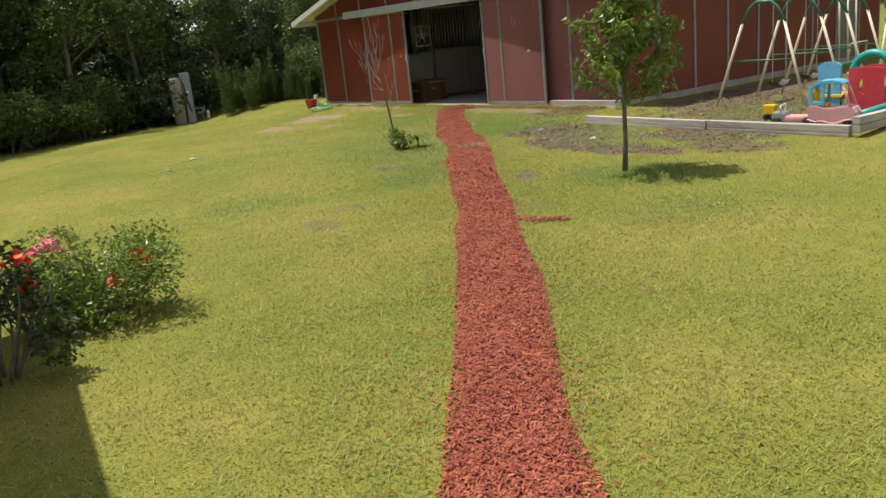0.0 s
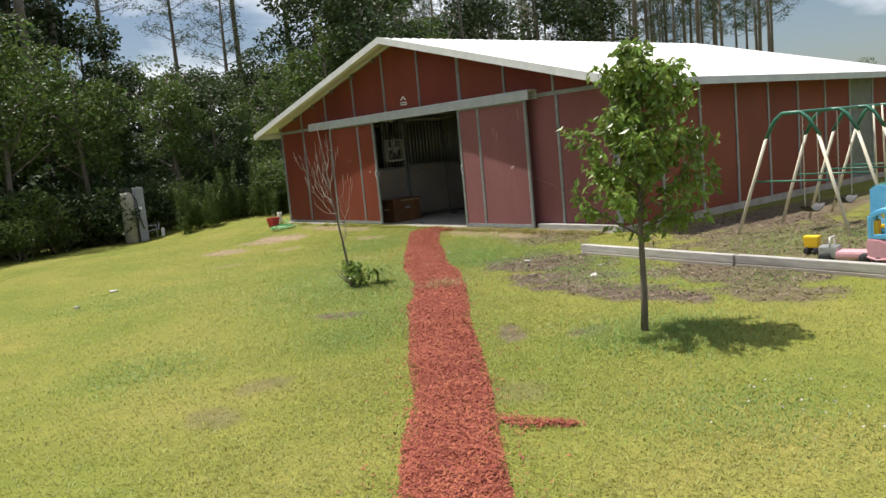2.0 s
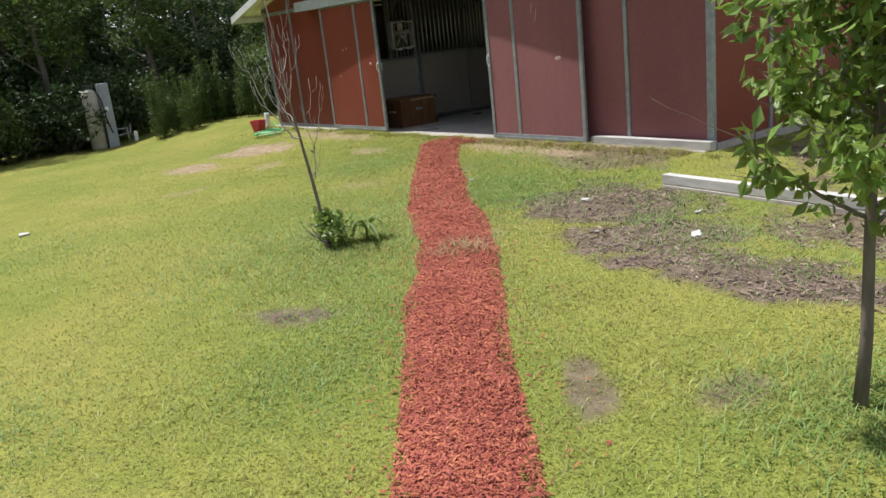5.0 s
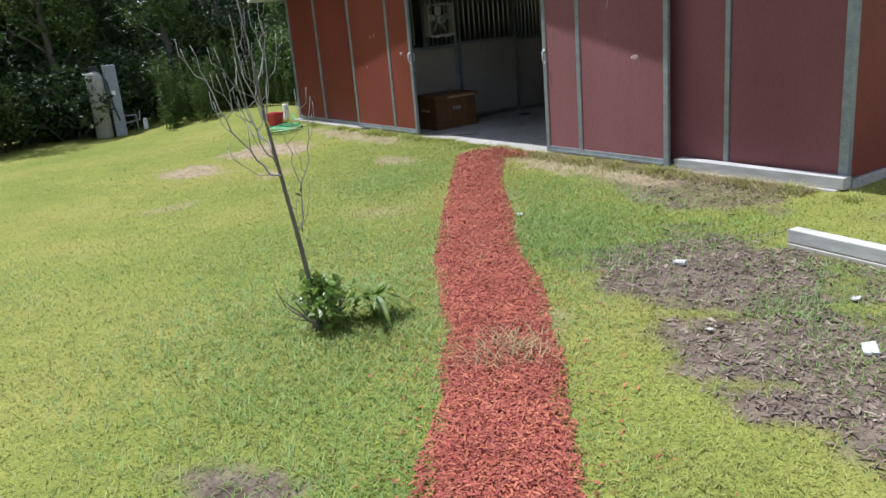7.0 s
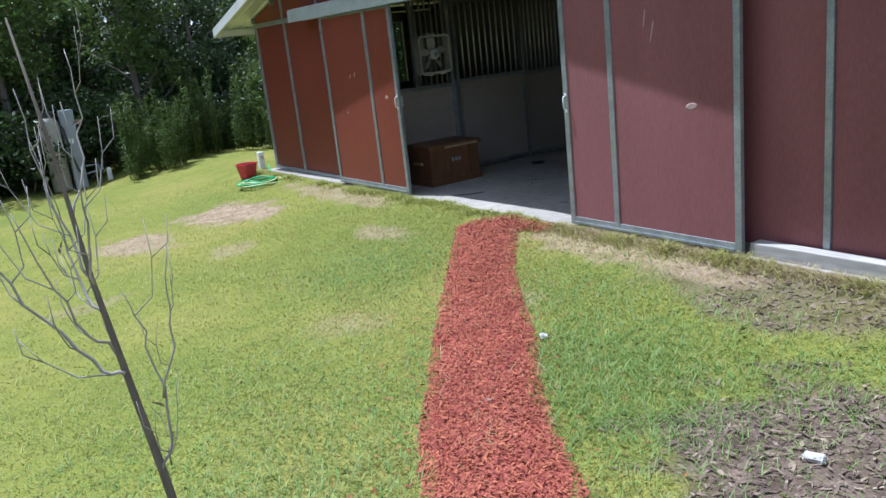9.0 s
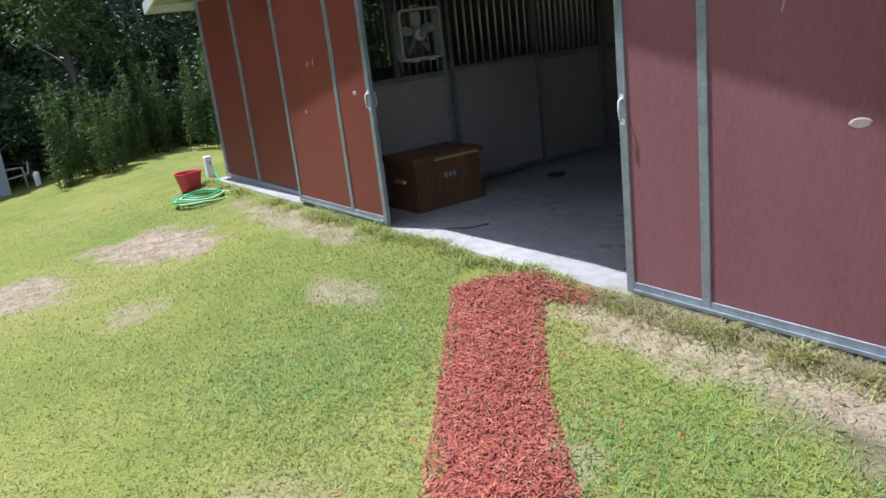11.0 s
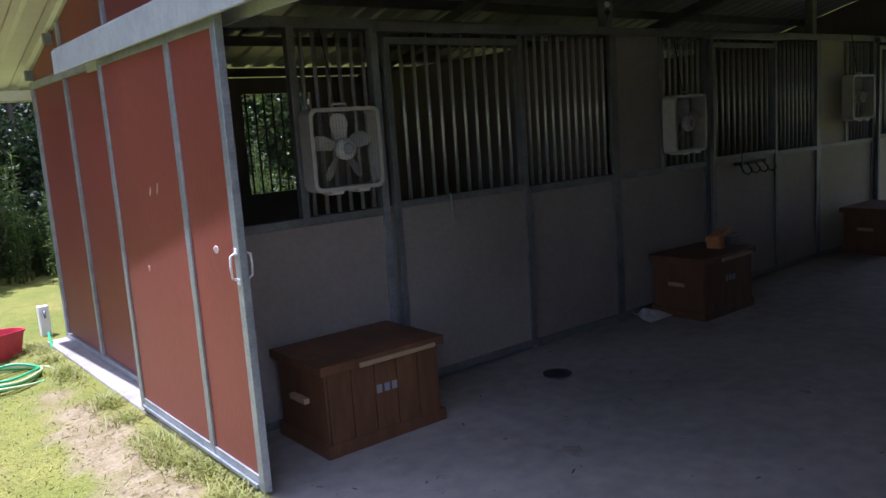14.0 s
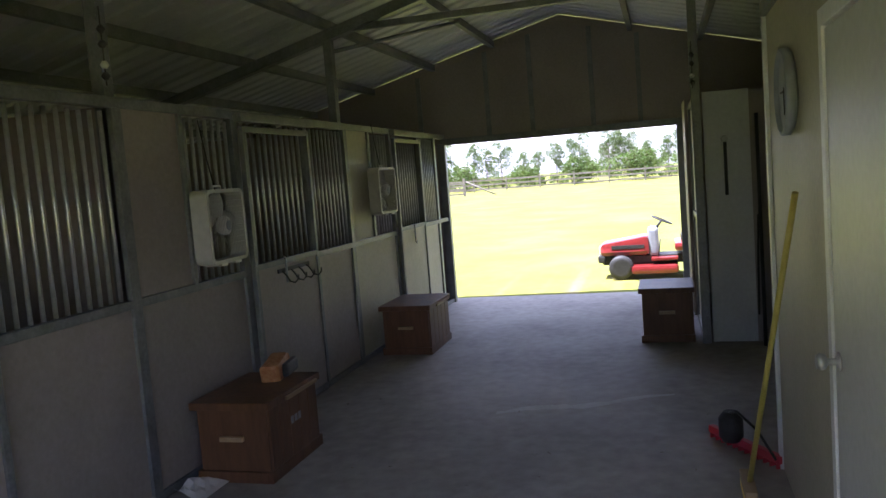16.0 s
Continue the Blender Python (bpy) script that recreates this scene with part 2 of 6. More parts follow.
def tube(bm, pts, radii, seg=8, closed=False):
    """A round tube along points, with a radius at each."""
    pts = [Vector(p) for p in pts]
    if not hasattr(radii, "__len__"):
        radii = [radii] * len(pts)
    rings = []
    side = None
    for i, p in enumerate(pts):
        if closed:
            d = pts[(i + 1) % len(pts)] - pts[i - 1]
        else:
            d = pts[min(i + 1, len(pts) - 1)] - pts[max(i - 1, 0)]
        d.normalize()
        if side is None:
            side = d.orthogonal().normalized()
        side = (side - d * side.dot(d)).normalized()
        up = d.cross(side)
        rings.append([bm.verts.new(p + (side * math.cos(a) + up * math.sin(a)) * radii[i]) for a in (2 * math.pi * k / seg for k in range(seg))])
    n = len(rings)
    for i in range(n if closed else n - 1):
        a, b = rings[i], rings[(i + 1) % n]
        for k in range(seg):
            f = bm.faces.new((a[k], a[(k + 1) % seg], b[(k + 1) % seg], b[k]))
            f.smooth = True
    if not closed:
        bm.faces.new(rings[0][::-1])
        bm.faces.new(rings[-1])
    return bm


def tb(pts, r, seg=8, closed=False):
    return tube(bmesh.new(), pts, r, seg, closed)


def lathe(bm, prof, seg=20, m=None):
    """Turns a profile of (radius, height) round the z axis."""
    rings = []
    for r, z in prof:
        rings.append([bm.verts.new((m or Matrix()) @ Vector((r * math.cos(2 * math.pi * k / seg), r * math.sin(2 * math.pi * k / seg), z))) for k in range(seg)])
    for a, b in zip(rings, rings[1:]):
        for k in range(seg):
            f = bm.faces.new((a[k], a[(k + 1) % seg], b[(k + 1) % seg], b[k]))
            f.smooth = True
    bm.faces.new(rings[0][::-1])
    bm.faces.new(rings[-1])
    return bm


def prism(bm, poly, axis, a, b):
    """A polygon given in the two other axes, drawn out along an axis from a to b."""
    def at(p, s):
        return (s, p[0], p[1]) if axis == "x" else (p[0], s, p[1]) if axis == "y" else (p[0], p[1], s)
    lo = [bm.verts.new(at(p, a)) for p in poly]
    hi = [bm.verts.new(at(p, b)) for p in poly]
    bm.faces.new(lo[::-1])
    bm.faces.new(hi)
    for i in range(len(poly)):
        j = (i + 1) % len(poly)
        bm.faces.new((lo[i], lo[j], hi[j], hi[i]))
    bmesh.ops.recalc_face_normals(bm, faces=bm.faces[:])
    return bm


def pyd(name, verts, faces, mat, parent=None, label="", smooth=False):
    me = bpy.data.meshes.new(name)
    me.from_pydata(verts, [], faces)
    if smooth:
        me.polygons.foreach_set("use_smooth", [True] * len(me.polygons))
    me.update()
    return link(name, me, mat, parent, label)


def leaves(name, pos, size, mat, parent=None, label="", rng=None, ratio=0.45, droop=0.3, up=0.0):
    """Many small folded leaves, each of two triangles, at the places given."""
    rng = rng or np.random.default_rng(1)
    n = len(pos)
    d = rng.normal(size=(n, 3))
    d[:, 2] = d[:, 2] * 0.6 - droop + up
    d /= np.linalg.norm(d, axis=1)[:, None]
    s = np.cross(d, rng.normal(size=(n, 3)))
    s /= np.linalg.norm(s, axis=1)[:, None]
    nn = np.cross(d, s)
    L = (size * rng.uniform(0.6, 1.3, n))[:, None]
    a = pos
    b = pos + d * L * 0.5 + s * L * ratio * 0.5 + nn * L * 0.1
    c = pos + d * L
    e = pos + d * L * 0.5 - s * L * ratio * 0.5 + nn * L * 0.1
    v = np.stack([a, b, c, e], 1).reshape(-1, 3)
    i = np.arange(n)[:, None] * 4
    f = np.concatenate([i + [0, 1, 2], i + [0, 2, 3]], 0)
    return pyd(name, v.tolist(), f.tolist(), mat, parent, label)


# ---- ground ----
PATH_LINE = [(-2.2, -2.25, .60), (1.03, 1.57, .60), (1.37, 2.01, .54), (1.89, 2.58, .54), (2.72, 3.53, .60), (3.25, 4.20, .54), (3.76, 4.85, .56), (4.30, 5.45, .52),
             (4.76, 6.08, .58), (5.72, 7.34, .58), (6.18, 7.93, .66), (6.60, 8.39, .58), (6.83, 8.70, .66), (7.10, 9.05, .58), (7.36, 9.43, .67), (7.62, 9.82, .68), (7.92, 10.34, .66),
             (8.23, 10.74, .63), (8.60, 11.22, .66), (9.08, 11.88, .60), (9.44, 12.35, .55), (9.88, 12.87, .57), (10.12, 13.13, .60), (10.42, 13.46, .68)]
pl = np.array(PATH_LINE)


def path_dist(x, y):
    """Distance from the mulch path's middle line, less its half width (negative inside)."""
    x, y = np.asarray(x, float), np.asarray(y, float)
    best = np.full(x.shape, 1e9)
    for (x0, y0, w0), (x1, y1, w1) in zip(pl, pl[1:]):
        dx, dy = x1 - x0, y1 - y0
        s = np.clip(((x - x0) * dx + (y - y0) * dy) / (dx * dx + dy * dy), 0, 1)
        d = np.hypot(x - x0 - s * dx, y - y0 - s * dy) - (w0 + (w1 - w0) * s) / 2
        best = np.minimum(best, d)
    return best


def gz(x, y):
    """The height of the ground: level by the barn, falling gently towards the house and the woods."""
    x, y = np.asarray(x, float), np.asarray(y, float)
    near = np.clip((10.7 - x) / 2.2, 0, 1)
    near = near * near * (3 - 2 * near)
    left = np.clip(-0.785 * x + 0.62 * y - 1.5, 0, 9)
    bumps = 0.012 * np.sin(x * 2.1 + 0.7 * y) * np.sin(y * 1.7 - 0.5 * x) + 0.02 * np.sin(x * 0.6 + 1) * np.sin(y * 0.5)
    rise = np.clip((x - 9.95) / 0.7, 0, 1)
    return -0.06 + 0.046 * rise * rise * (3 - 2 * rise) * (x < 12.0) - 0.10 * near - 0.022 * left * near - 0.004 * left + bumps * near


def axis(lo, a, b, hi, step):
    g = step
    up = []
    v = b
    while v < hi:
        g *= 1.35
        v += g
        up.append(min(v, hi))
    dn = []
    g, v = step, a
    while v > lo:
        g *= 1.35
        v -= g
        dn.append(max(v, lo))
    return np.array(dn[::-1] + list(np.arange(a, b + step / 2, step)) + up)


# bare patches of soil: middle, half sizes, turn, strength, kind (0 grey soil, 1 tan dry grass)
PATCHES = [(5.30, 8.56, .42, .17, -60, 1.0, 0), (5.80, 6.42, .45, .13, 51, .85, 0), (6.24, 5.86, .24, .16, 0, .85, 0),
           (8.75, 8.85, .85, 1.05, 0, 1.0, 0), (8.1, 7.75, .75, .75, 20, 1.0, 0), (7.65, 6.75, .45, 1.2, 5, 1.0, 0), (8.9, 6.2, .5, 1.3, 0, .9, 0), (8.3, 5.3, .5, .7, 0, .75, 0),
           (11.2, 6.0, 2.0, 2.4, 0, .75, 0), (13.5, 7.8, 3.4, 1.0, 0, .9, 0), (10.2, 10.2, .5, 1.0, 0, .7, 0),
           (9.2, 17.5, .55, .9, 20, 1.0, 1), (7.9, 17.2, .45, .7, 10, .9, 1), (9.7, 14.35, .22, .5, 0, .7, 1), (10.35, 16.6, .22, 1.6, 0, .7, 1), (10.35, 11.6, .22, 1.6, 0, .8, 1),
           (8.2, 12.3, .3, .3, 0, .4, 1), (3.6, 6.9, .25, .2, 0, .5, 0), (3.0, 6.5, .2, .25, 0, .5, 0), (9.3, 11.6, .2, .16, 0, .5, 1), (7.3, 9.0, .3, .2, 0, .5, 1),
           (4.6, 5.1, .25, .25, 0, .4, 0), (8.5, 15.6, .3, .25, 30, .5, 1), (6.9, 14.9, .35, .2, 0, .4, 1), (22.3, 14, .6, 3, 0, .7, 1)]


def bare(x, y, kind):
    x, y = np.asarray(x, float), np.asarray(y, float)
    wob = 0.28 * np.sin(x * 7.3 + 2 * np.sin(y * 5.1)) + 0.22 * np.sin(y * 11.7 + 1.7 * np.sin(x * 9.2)) + 0.15 * np.sin(x * 23 + y * 17)
    out = np.zeros(x.shape)
    for cx, cy, a, b, turn, k, kd in PATCHES:
        if kd != kind:
            continue
        c, s = math.cos(radians(turn)), math.sin(radians(turn))
        u, v = ((x - cx) * c + (y - cy) * s) / a, (-(x - cx) * s + (y - cy) * c) / b
        r = np.sqrt(u * u + v * v) + wob * 0.45
        out = np.maximum(out, k * np.clip((1.05 - r) / 0.3, 0, 1))
    return out


gx, gy = axis(-400, -2.2, 12.6, 420, 0.09), axis(-400, -1.2, 21.0, 420, 0.09)
GX, GY = np.meshgrid(gx, gy, indexing="ij")
GZ = gz(GX, GY)
inside = (GX > 10.95) & (GX < 21.05) & (GY > 9.2) & (GY < 19.55)
GZ = np.where(inside, -0.2, GZ)
nx, ny = GX.shape
gv = np.stack([GX, GY, GZ], -1).reshape(-1, 3)
ii = np.arange(nx * ny).reshape(nx, ny)
gf = np.stack([ii[:-1, :-1], ii[1:, :-1], ii[1:, 1:], ii[:-1, 1:]], -1).reshape(-1, 4)
M_GROUND = bpy.data.materials.new("lawn_soil")
M_GROUND.use_nodes = True
ground = tagged(pyd("ground", gv.tolist(), gf.tolist(), M_GROUND, smooth=True), "mown yellow-green lawn with bare patches of grey soil", "lawn", kind="structure")
for key, kd in (("soil", 0), ("dry", 1)):
    at = ground.data.attributes.new(key, "FLOAT", "POINT")
    at.data.foreach_set("value", bare(GX, GY, kd).reshape(-1).astype(np.float32))


def ground_material(m):
    n, l = m.node_tree.nodes, m.node_tree.links
    b = n["Principled BSDF"]
    b.inputs["Roughness"].default_value = 0.95
    b.inputs["Specular IOR Level"].default_value = 0.15
    co = n.new("ShaderNodeTexCoord")

    def noise_tex(scale, detail=5):
        t = n.new("ShaderNodeTexNoise")
        t.inputs["Scale"].default_value, t.inputs["Detail"].default_value = scale, detail
        l.new(co.outputs["Object"], t.inputs["Vector"])
        return t.outputs["Fac"]

    def ramp(fac, stops):
        r = n.new("ShaderNodeValToRGB")
        e = r.color_ramp.elements
        e[0].position, e[0].color = stops[0][0], (*stops[0][1], 1)
        e[1].position, e[1].color = stops[-1][0], (*stops[-1][1], 1)
        for p, c in stops[1:-1]:
            x = e.new(p)
            x.color = (*c, 1)
        l.new(fac, r.inputs["Fac"])
        return r.outputs["Color"]

    def mix(fac, a, b2, kind="MIX"):
        x = n.new("ShaderNodeMixRGB")
        x.blend_type = kind
        if isinstance(fac, float):
            x.inputs[0].default_value = fac
        else:
            l.new(fac, x.inputs[0])
        l.new(a, x.inputs[1])
        l.new(b2, x.inputs[2])
        return x.outputs["Color"]
    lawn = ramp(noise_tex(0.45, 3), [(0.34, (0.152, 0.174, 0.036)), (0.5, (0.188, 0.195, 0.044)), (0.68, (0.235, 0.214, 0.062))])
    fine = ramp(noise_tex(95, 6), [(0.32, (0.50, 0.52, 0.46)), (0.68, (1.28, 1.26, 1.18))])
    tufts = ramp(noise_tex(5, 4), [(0.3, (0.84, 0.90, 0.82)), (0.7, (1.12, 1.1, 1.06))])
    lawn = mix(1.0, mix(1.0, lawn, fine, "MULTIPLY"), tufts, "MULTIPLY")
    soil = mix(1.0, ramp(noise_tex(7, 6), [(0.3, (0.070, 0.050, 0.036)), (0.7, (0.185, 0.138, 0.102))]), ramp(noise_tex(60, 3), [(0.3, (0.6, 0.6, 0.6)), (0.7, (1.2, 1.2, 1.2))]), "MULTIPLY")
    dry = mix(1.0, ramp(noise_tex(9, 6), [(0.3, (0.20, 0.14, 0.085)), (0.7, (0.36, 0.28, 0.19))]), ramp(noise_tex(60, 3), [(0.3, (0.6, 0.6, 0.6)), (0.7, (1.2, 1.2, 1.2))]), "MULTIPLY")
    for key, c in (("soil", soil), ("dry", dry)):
        a = n.new("ShaderNodeAttribute")
        a.attribute_name = key
        lawn = mix(a.outputs["Fac"], lawn, c)
    l.new(lawn, b.inputs["Base Color"])
    bp = n.new("ShaderNodeBump")
    bp.inputs["Strength"].default_value, bp.inputs["Distance"].default_value = 0.4, 0.02
    l.new(noise_tex(35, 6), bp.inputs["Height"])
    l.new(bp.outputs["Normal"], b.inputs["Normal"])


ground_material(M_GROUND)

# ---- barn: plan ----
XW, XB = 10.85, 21.13            # outer faces of the front and back walls
YR, YL, YC = 9.08, 19.68, 14.38  # right and left side walls, ridge
Z_RIDGE, PITCH, Z_HEAD = 3.75, 0.26, 2.25
OV_X, OV_Y = 0.48, 0.56          # roof overhangs


def roof_z(y):
    return Z_RIDGE - PITCH * abs(y - YC)


slab = tagged(part("floor", bx(XW - 0.19, XB + 0.25, YR - 0.02, YL + 0.02, -0.3, 0.0, bev=0.012), M_CONC), "stained grey concrete floor slab of the barn", "floor", kind="structure")


def gable_wall(name, x0, x1, y_open0, y_open1, z_open, label):
    """A gable wall with one wide doorway, as one framed sheet."""
    bm = bmesh.new()
    prism(bm, [(YR, 0.0), (y_open0, 0.0), (y_open0, roof_z(y_open0)), (YR, roof_z(YR))], "x", x0, x1)
    prism(bm, [(y_open1, 0.0), (YL, 0.0), (YL, roof_z(YL)), (y_open1, roof_z(y_open1))], "x", x0, x1)
    prism(bm, [(y_open0, z_open), (y_open1, z_open), (y_open1, roof_z(y_open1)), (YC, Z_RIDGE), (y_open0, roof_z(y_open0))], "x", x0, x1)
    return tagged(part(name, bm, M_BOARD), label, "wall", kind="structure")


O0, O1 = 12.62, 16.10
wall_front = gable_wall("wall_front", XW + 0.012, XW + 0.06, O0, O1, Z_HEAD, "front gable wall of dark red panels in a galvanised frame")
wall_back = gable_wall("wall_back", XB - 0.05, XB, 12.95, 16.05, 2.20, "rear gable wall with a wide open doorway")


def panel_front(y0, y1, z0, z1=None, mat=None):
    """A red panel between two posts; its head follows the roof when z1 is None."""
    bm = bmesh.new()
    if z1 is None:
        poly = [(y0, z0), (y1, z0), (y1, roof_z(y1) - 0.01)] + ([(YC, Z_RIDGE - 0.01)] if y0 < YC < y1 else []) + [(y0, roof_z(y0) - 0.01)]
    else:
        poly = [(y0, z0), (y1, z0), (y1, z1), (y0, z1)]
    prism(bm, poly, "x", XW, XW + 0.012)
    part("panel", bm, mat or M_RED, wall_front)


def batten_front(y, z0, z1, w=0.05):
    part("batten", bx(XW - 0.022, XW + 0.012, y - w / 2, y + w / 2, z0, z1, bev=0.004), M_STEEL, wall_front)


for y0, y1 in ((YR + 0.03, 10.21), (10.27, 11.40), (11.46, 12.60), (16.12, 17.05), (17.11, 18.53), (18.59, YL - 0.03)):
    panel_front(y0, y1, 0.05, Z_HEAD - 0.03, M_FADED_SHEEN if y1 < 13 else M_RED)
for y in (YR + 0.03, 10.24, 11.43, 12.59, 16.13, 17.08, 18.56, YL - 0.03):
    batten_front(y, 0.0, Z_HEAD - 0.03, 0.07 if y in (YR + 0.03, YL - 0.03) else 0.05)
GB = [10.29, 11.43, 12.63, 13.84, 15.03, 16.21, 17.42, 18.58]
edges = [YR] + GB + [YL]
for y0, y1 in zip(edges, edges[1:]):
    panel_front(y0 + 0.028, y1 - 0.028, Z_HEAD + 0.04)
for y in GB:
    batten_front(y, Z_HEAD + 0.03, roof_z(y) - 0.02, 0.075 if abs(y - 12.63) < 0.01 else 0.045)
part("rail", bx(XW - 0.026, XW + 0.012, YR, YL, Z_HEAD - 0.03, Z_HEAD + 0.03, bev=0.004), M_STEEL, wall_front)
part("bottom_rail", bx(XW - 0.024, XW + 0.012, 16.1, YL, 0.0, 0.05, bev=0.004), M_STEEL, wall_front)


def side_wall(name, y0, y1, yo, label, windows=()):
    """A long side wall with red panels and battens on its outer face; windows are (x0, x1, z0, z1)."""
    top = roof_z(yo) - 0.09
    bm = bmesh.new()
    xs = [XW + 0.06] + [v for w in windows for v in w[:2]] + [XB - 0.05]
    for a, b in zip(xs[0::2], xs[1::2]):
        box(bm, a, b, y0, y1, 0.0, top)
    for x0, x1, z0, z1 in windows:
        box(bm, x0, x1, y0, y1, 0.0, z0)
        box(bm, x0, x1, y0, y1, z1, top)
    return tagged(part(name, bm, M_BOARD), label, "wall", kind="structure")


wall_right = side_wall("wall_right", YR + 0.012, YR + 0.06, YR, "long side wall of dark red panels with steel battens")
LEFT_WINDOWS = [(12.75, 13.55, 1.10, 2.12), (15.6, 16.4, 1.10, 2.12), (18.9, 19.7, 1.10, 2.12)]
wall_left = side_wall("wall_left", YL - 0.06, YL - 0.012, YL, "long side wall of the stalls with barred windows", LEFT_WINDOWS)
n_side = 9
for i in range(n_side):
    x0, x1 = XW + (XB - XW) * i / n_side, XW + (XB - XW) * (i + 1) / n_side
    part("panel", bx(x0 + 0.03, x1 - 0.03, YR, YR + 0.012, 0.06, roof_z(YR) - 0.1), M_STEEL_DARK if i == 7 else M_RED, wall_right)
    part("batten", bx(x0 - 0.03, x0 + 0.03, YR - 0.022, YR + 0.012, 0.0, roof_z(YR) - 0.09, bev=0.004), M_STEEL, wall_right)
part("sill", bx(XW - 0.02, XB, YR - 0.07, YR - 0.02, -0.12, 0.06, bev=0.01), M_LUMBER, wall_right)
for x0, x1, z0, z1 in LEFT_WINDOWS:
    k = int((x1 - x0) / 0.1)
    for j in range(k):
        x = x0 + (j + 0.5) * (x1 - x0) / k
        part("window_bar", tb([(x, YL - 0.036, z0), (x, YL - 0.036, z1)], 0.011, 6), M_BLACK, wall_left)

# white sill board along the front, beside the doorway
sill_board = tagged(part("sill_board", bx(10.70, 10.82, 9.02, 10.74, 0.0, 0.10, bev=0.008), M_LUMBER_W), "pale timber sill board at the foot of the wall", "board", kind="structure")

# ---- roof ----
def roof_slope(name, s, label):
    """One corrugated metal slope: s is +1 for the left side, -1 for the right."""
    x0, x1 = XW - OV_X, XB + 0.2
    run = YL - YC + OV_Y
    us = []
    k = int((x1 - x0) / 0.23)
    step = (x1 - x0) / k
    for j in range(k):
        a = x0 + j * step
        us += [(a, 0.0), (a + step * 0.55, 0.0), (a + step * 0.66, 0.022), (a + step * 0.89, 0.022)]
    us.append((x1, 0.0))
    vs = [0.0, run * 0.5, run]
    v, f = [], []
    for lift in (0.012, 0.0):
        for d in vs:
            for x, h in us:
                v.append((x, YC + s * d, Z_RIDGE + 0.015 - PITCH * d + h + lift))
    m, q = len(us), len(vs)
    for layer in (0, 1):
        o = layer * m * q
        for r in range(q - 1):
            for c in range(m - 1):
                quad = [o + r * m + c, o + r * m + c + 1, o + (r + 1) * m + c + 1, o + (r + 1) * m + c]
                f.append(quad if (s > 0) == (layer == 1) else quad[::-1])
    return tagged(pyd(name, v, f, M_WHITE_METAL), label, "roof", kind="structure")


roof_l = roof_slope("roof_left", 1, "white corrugated metal roof slope")
roof_r = roof_slope("roof_right", -1, "white corrugated metal roof slope")
for s, ob in ((1, roof_l), (-1, roof_r)):
    run = YL - YC + OV_Y
    for x in (XW - OV_X, XB + 0.2):
        bm = bmesh.new()
        prism(bm, [(YC, Z_RIDGE + 0.06), (YC, Z_RIDGE - 0.07), (YC + s * run, Z_RIDGE - 0.07 - PITCH * run), (YC + s * run, Z_RIDGE + 0.06 - PITCH * run)], "x", x - 0.014, x + 0.014)
        part("rake_trim", bm, M_TRIM, ob)
    y = YC + s * run
    # the fascia's shade is put into its colour: track grey, not trim white
    part("fascia", bx(XW - OV_X + 0.02, XB + 0.19, y - 0.012, y + 0.012, Z_RIDGE - 0.075 - PITCH * run, Z_RIDGE + 0.05 - PITCH * run, bev=0.003), M_TRACK, ob)
    for d in (0.9, 1.75, 2.65, 3.55, 4.45, 5.25, 5.75):
        z = Z_RIDGE - PITCH * d
        part("purlin", bx(XW - (OV_X - 0.03 if d > 5.3 else 0.06), XB + 0.16, YC + s * d - 0.03, YC + s * d + 0.03, z - 0.09, z - 0.005), M_TRIM if d > 5.3 else M_STEEL_DARK, ob)

# steel frames that carry the roof
for x in (14.22, 17.46):
    fr = empty("roof_frame", "dull galvanised steel roof frame on two posts", "steel frame", kind="structure", group="roof frames")
    for s in (1, -1):
        bm = bmesh.new()
        prism(bm, [(YC, Z_RIDGE - 0.10), (YC, Z_RIDGE - 0.20), (YC + s * 5.25, Z_RIDGE - 0.20 - PITCH * 5.25), (YC + s * 5.25, Z_RIDGE - 0.10 - PITCH * 5.25)], "x", x - 0.05, x + 0.05)
        part("rafter", bm, M_STEEL_DARK, fr)
    for y in (16.12,):
        part("post", bx(x - 0.04, x + 0.04, y - 0.04, y + 0.04, 0.0, roof_z(y) - 0.16, bev=0.004), M_STEEL_DARK, fr)
    part("tie", bx(x - 0.025, x + 0.025, 12.6, 16.14, 3.16, 3.22, bev=0.004), M_STEEL_DARK, fr)
    part("knee_brace", tb([(x + 0.02, 16.1, 3.0), (x + 1.5, 15.2, roof_z(15.2) - 0.12)], 0.02, 6), M_STEEL_DARK, fr)


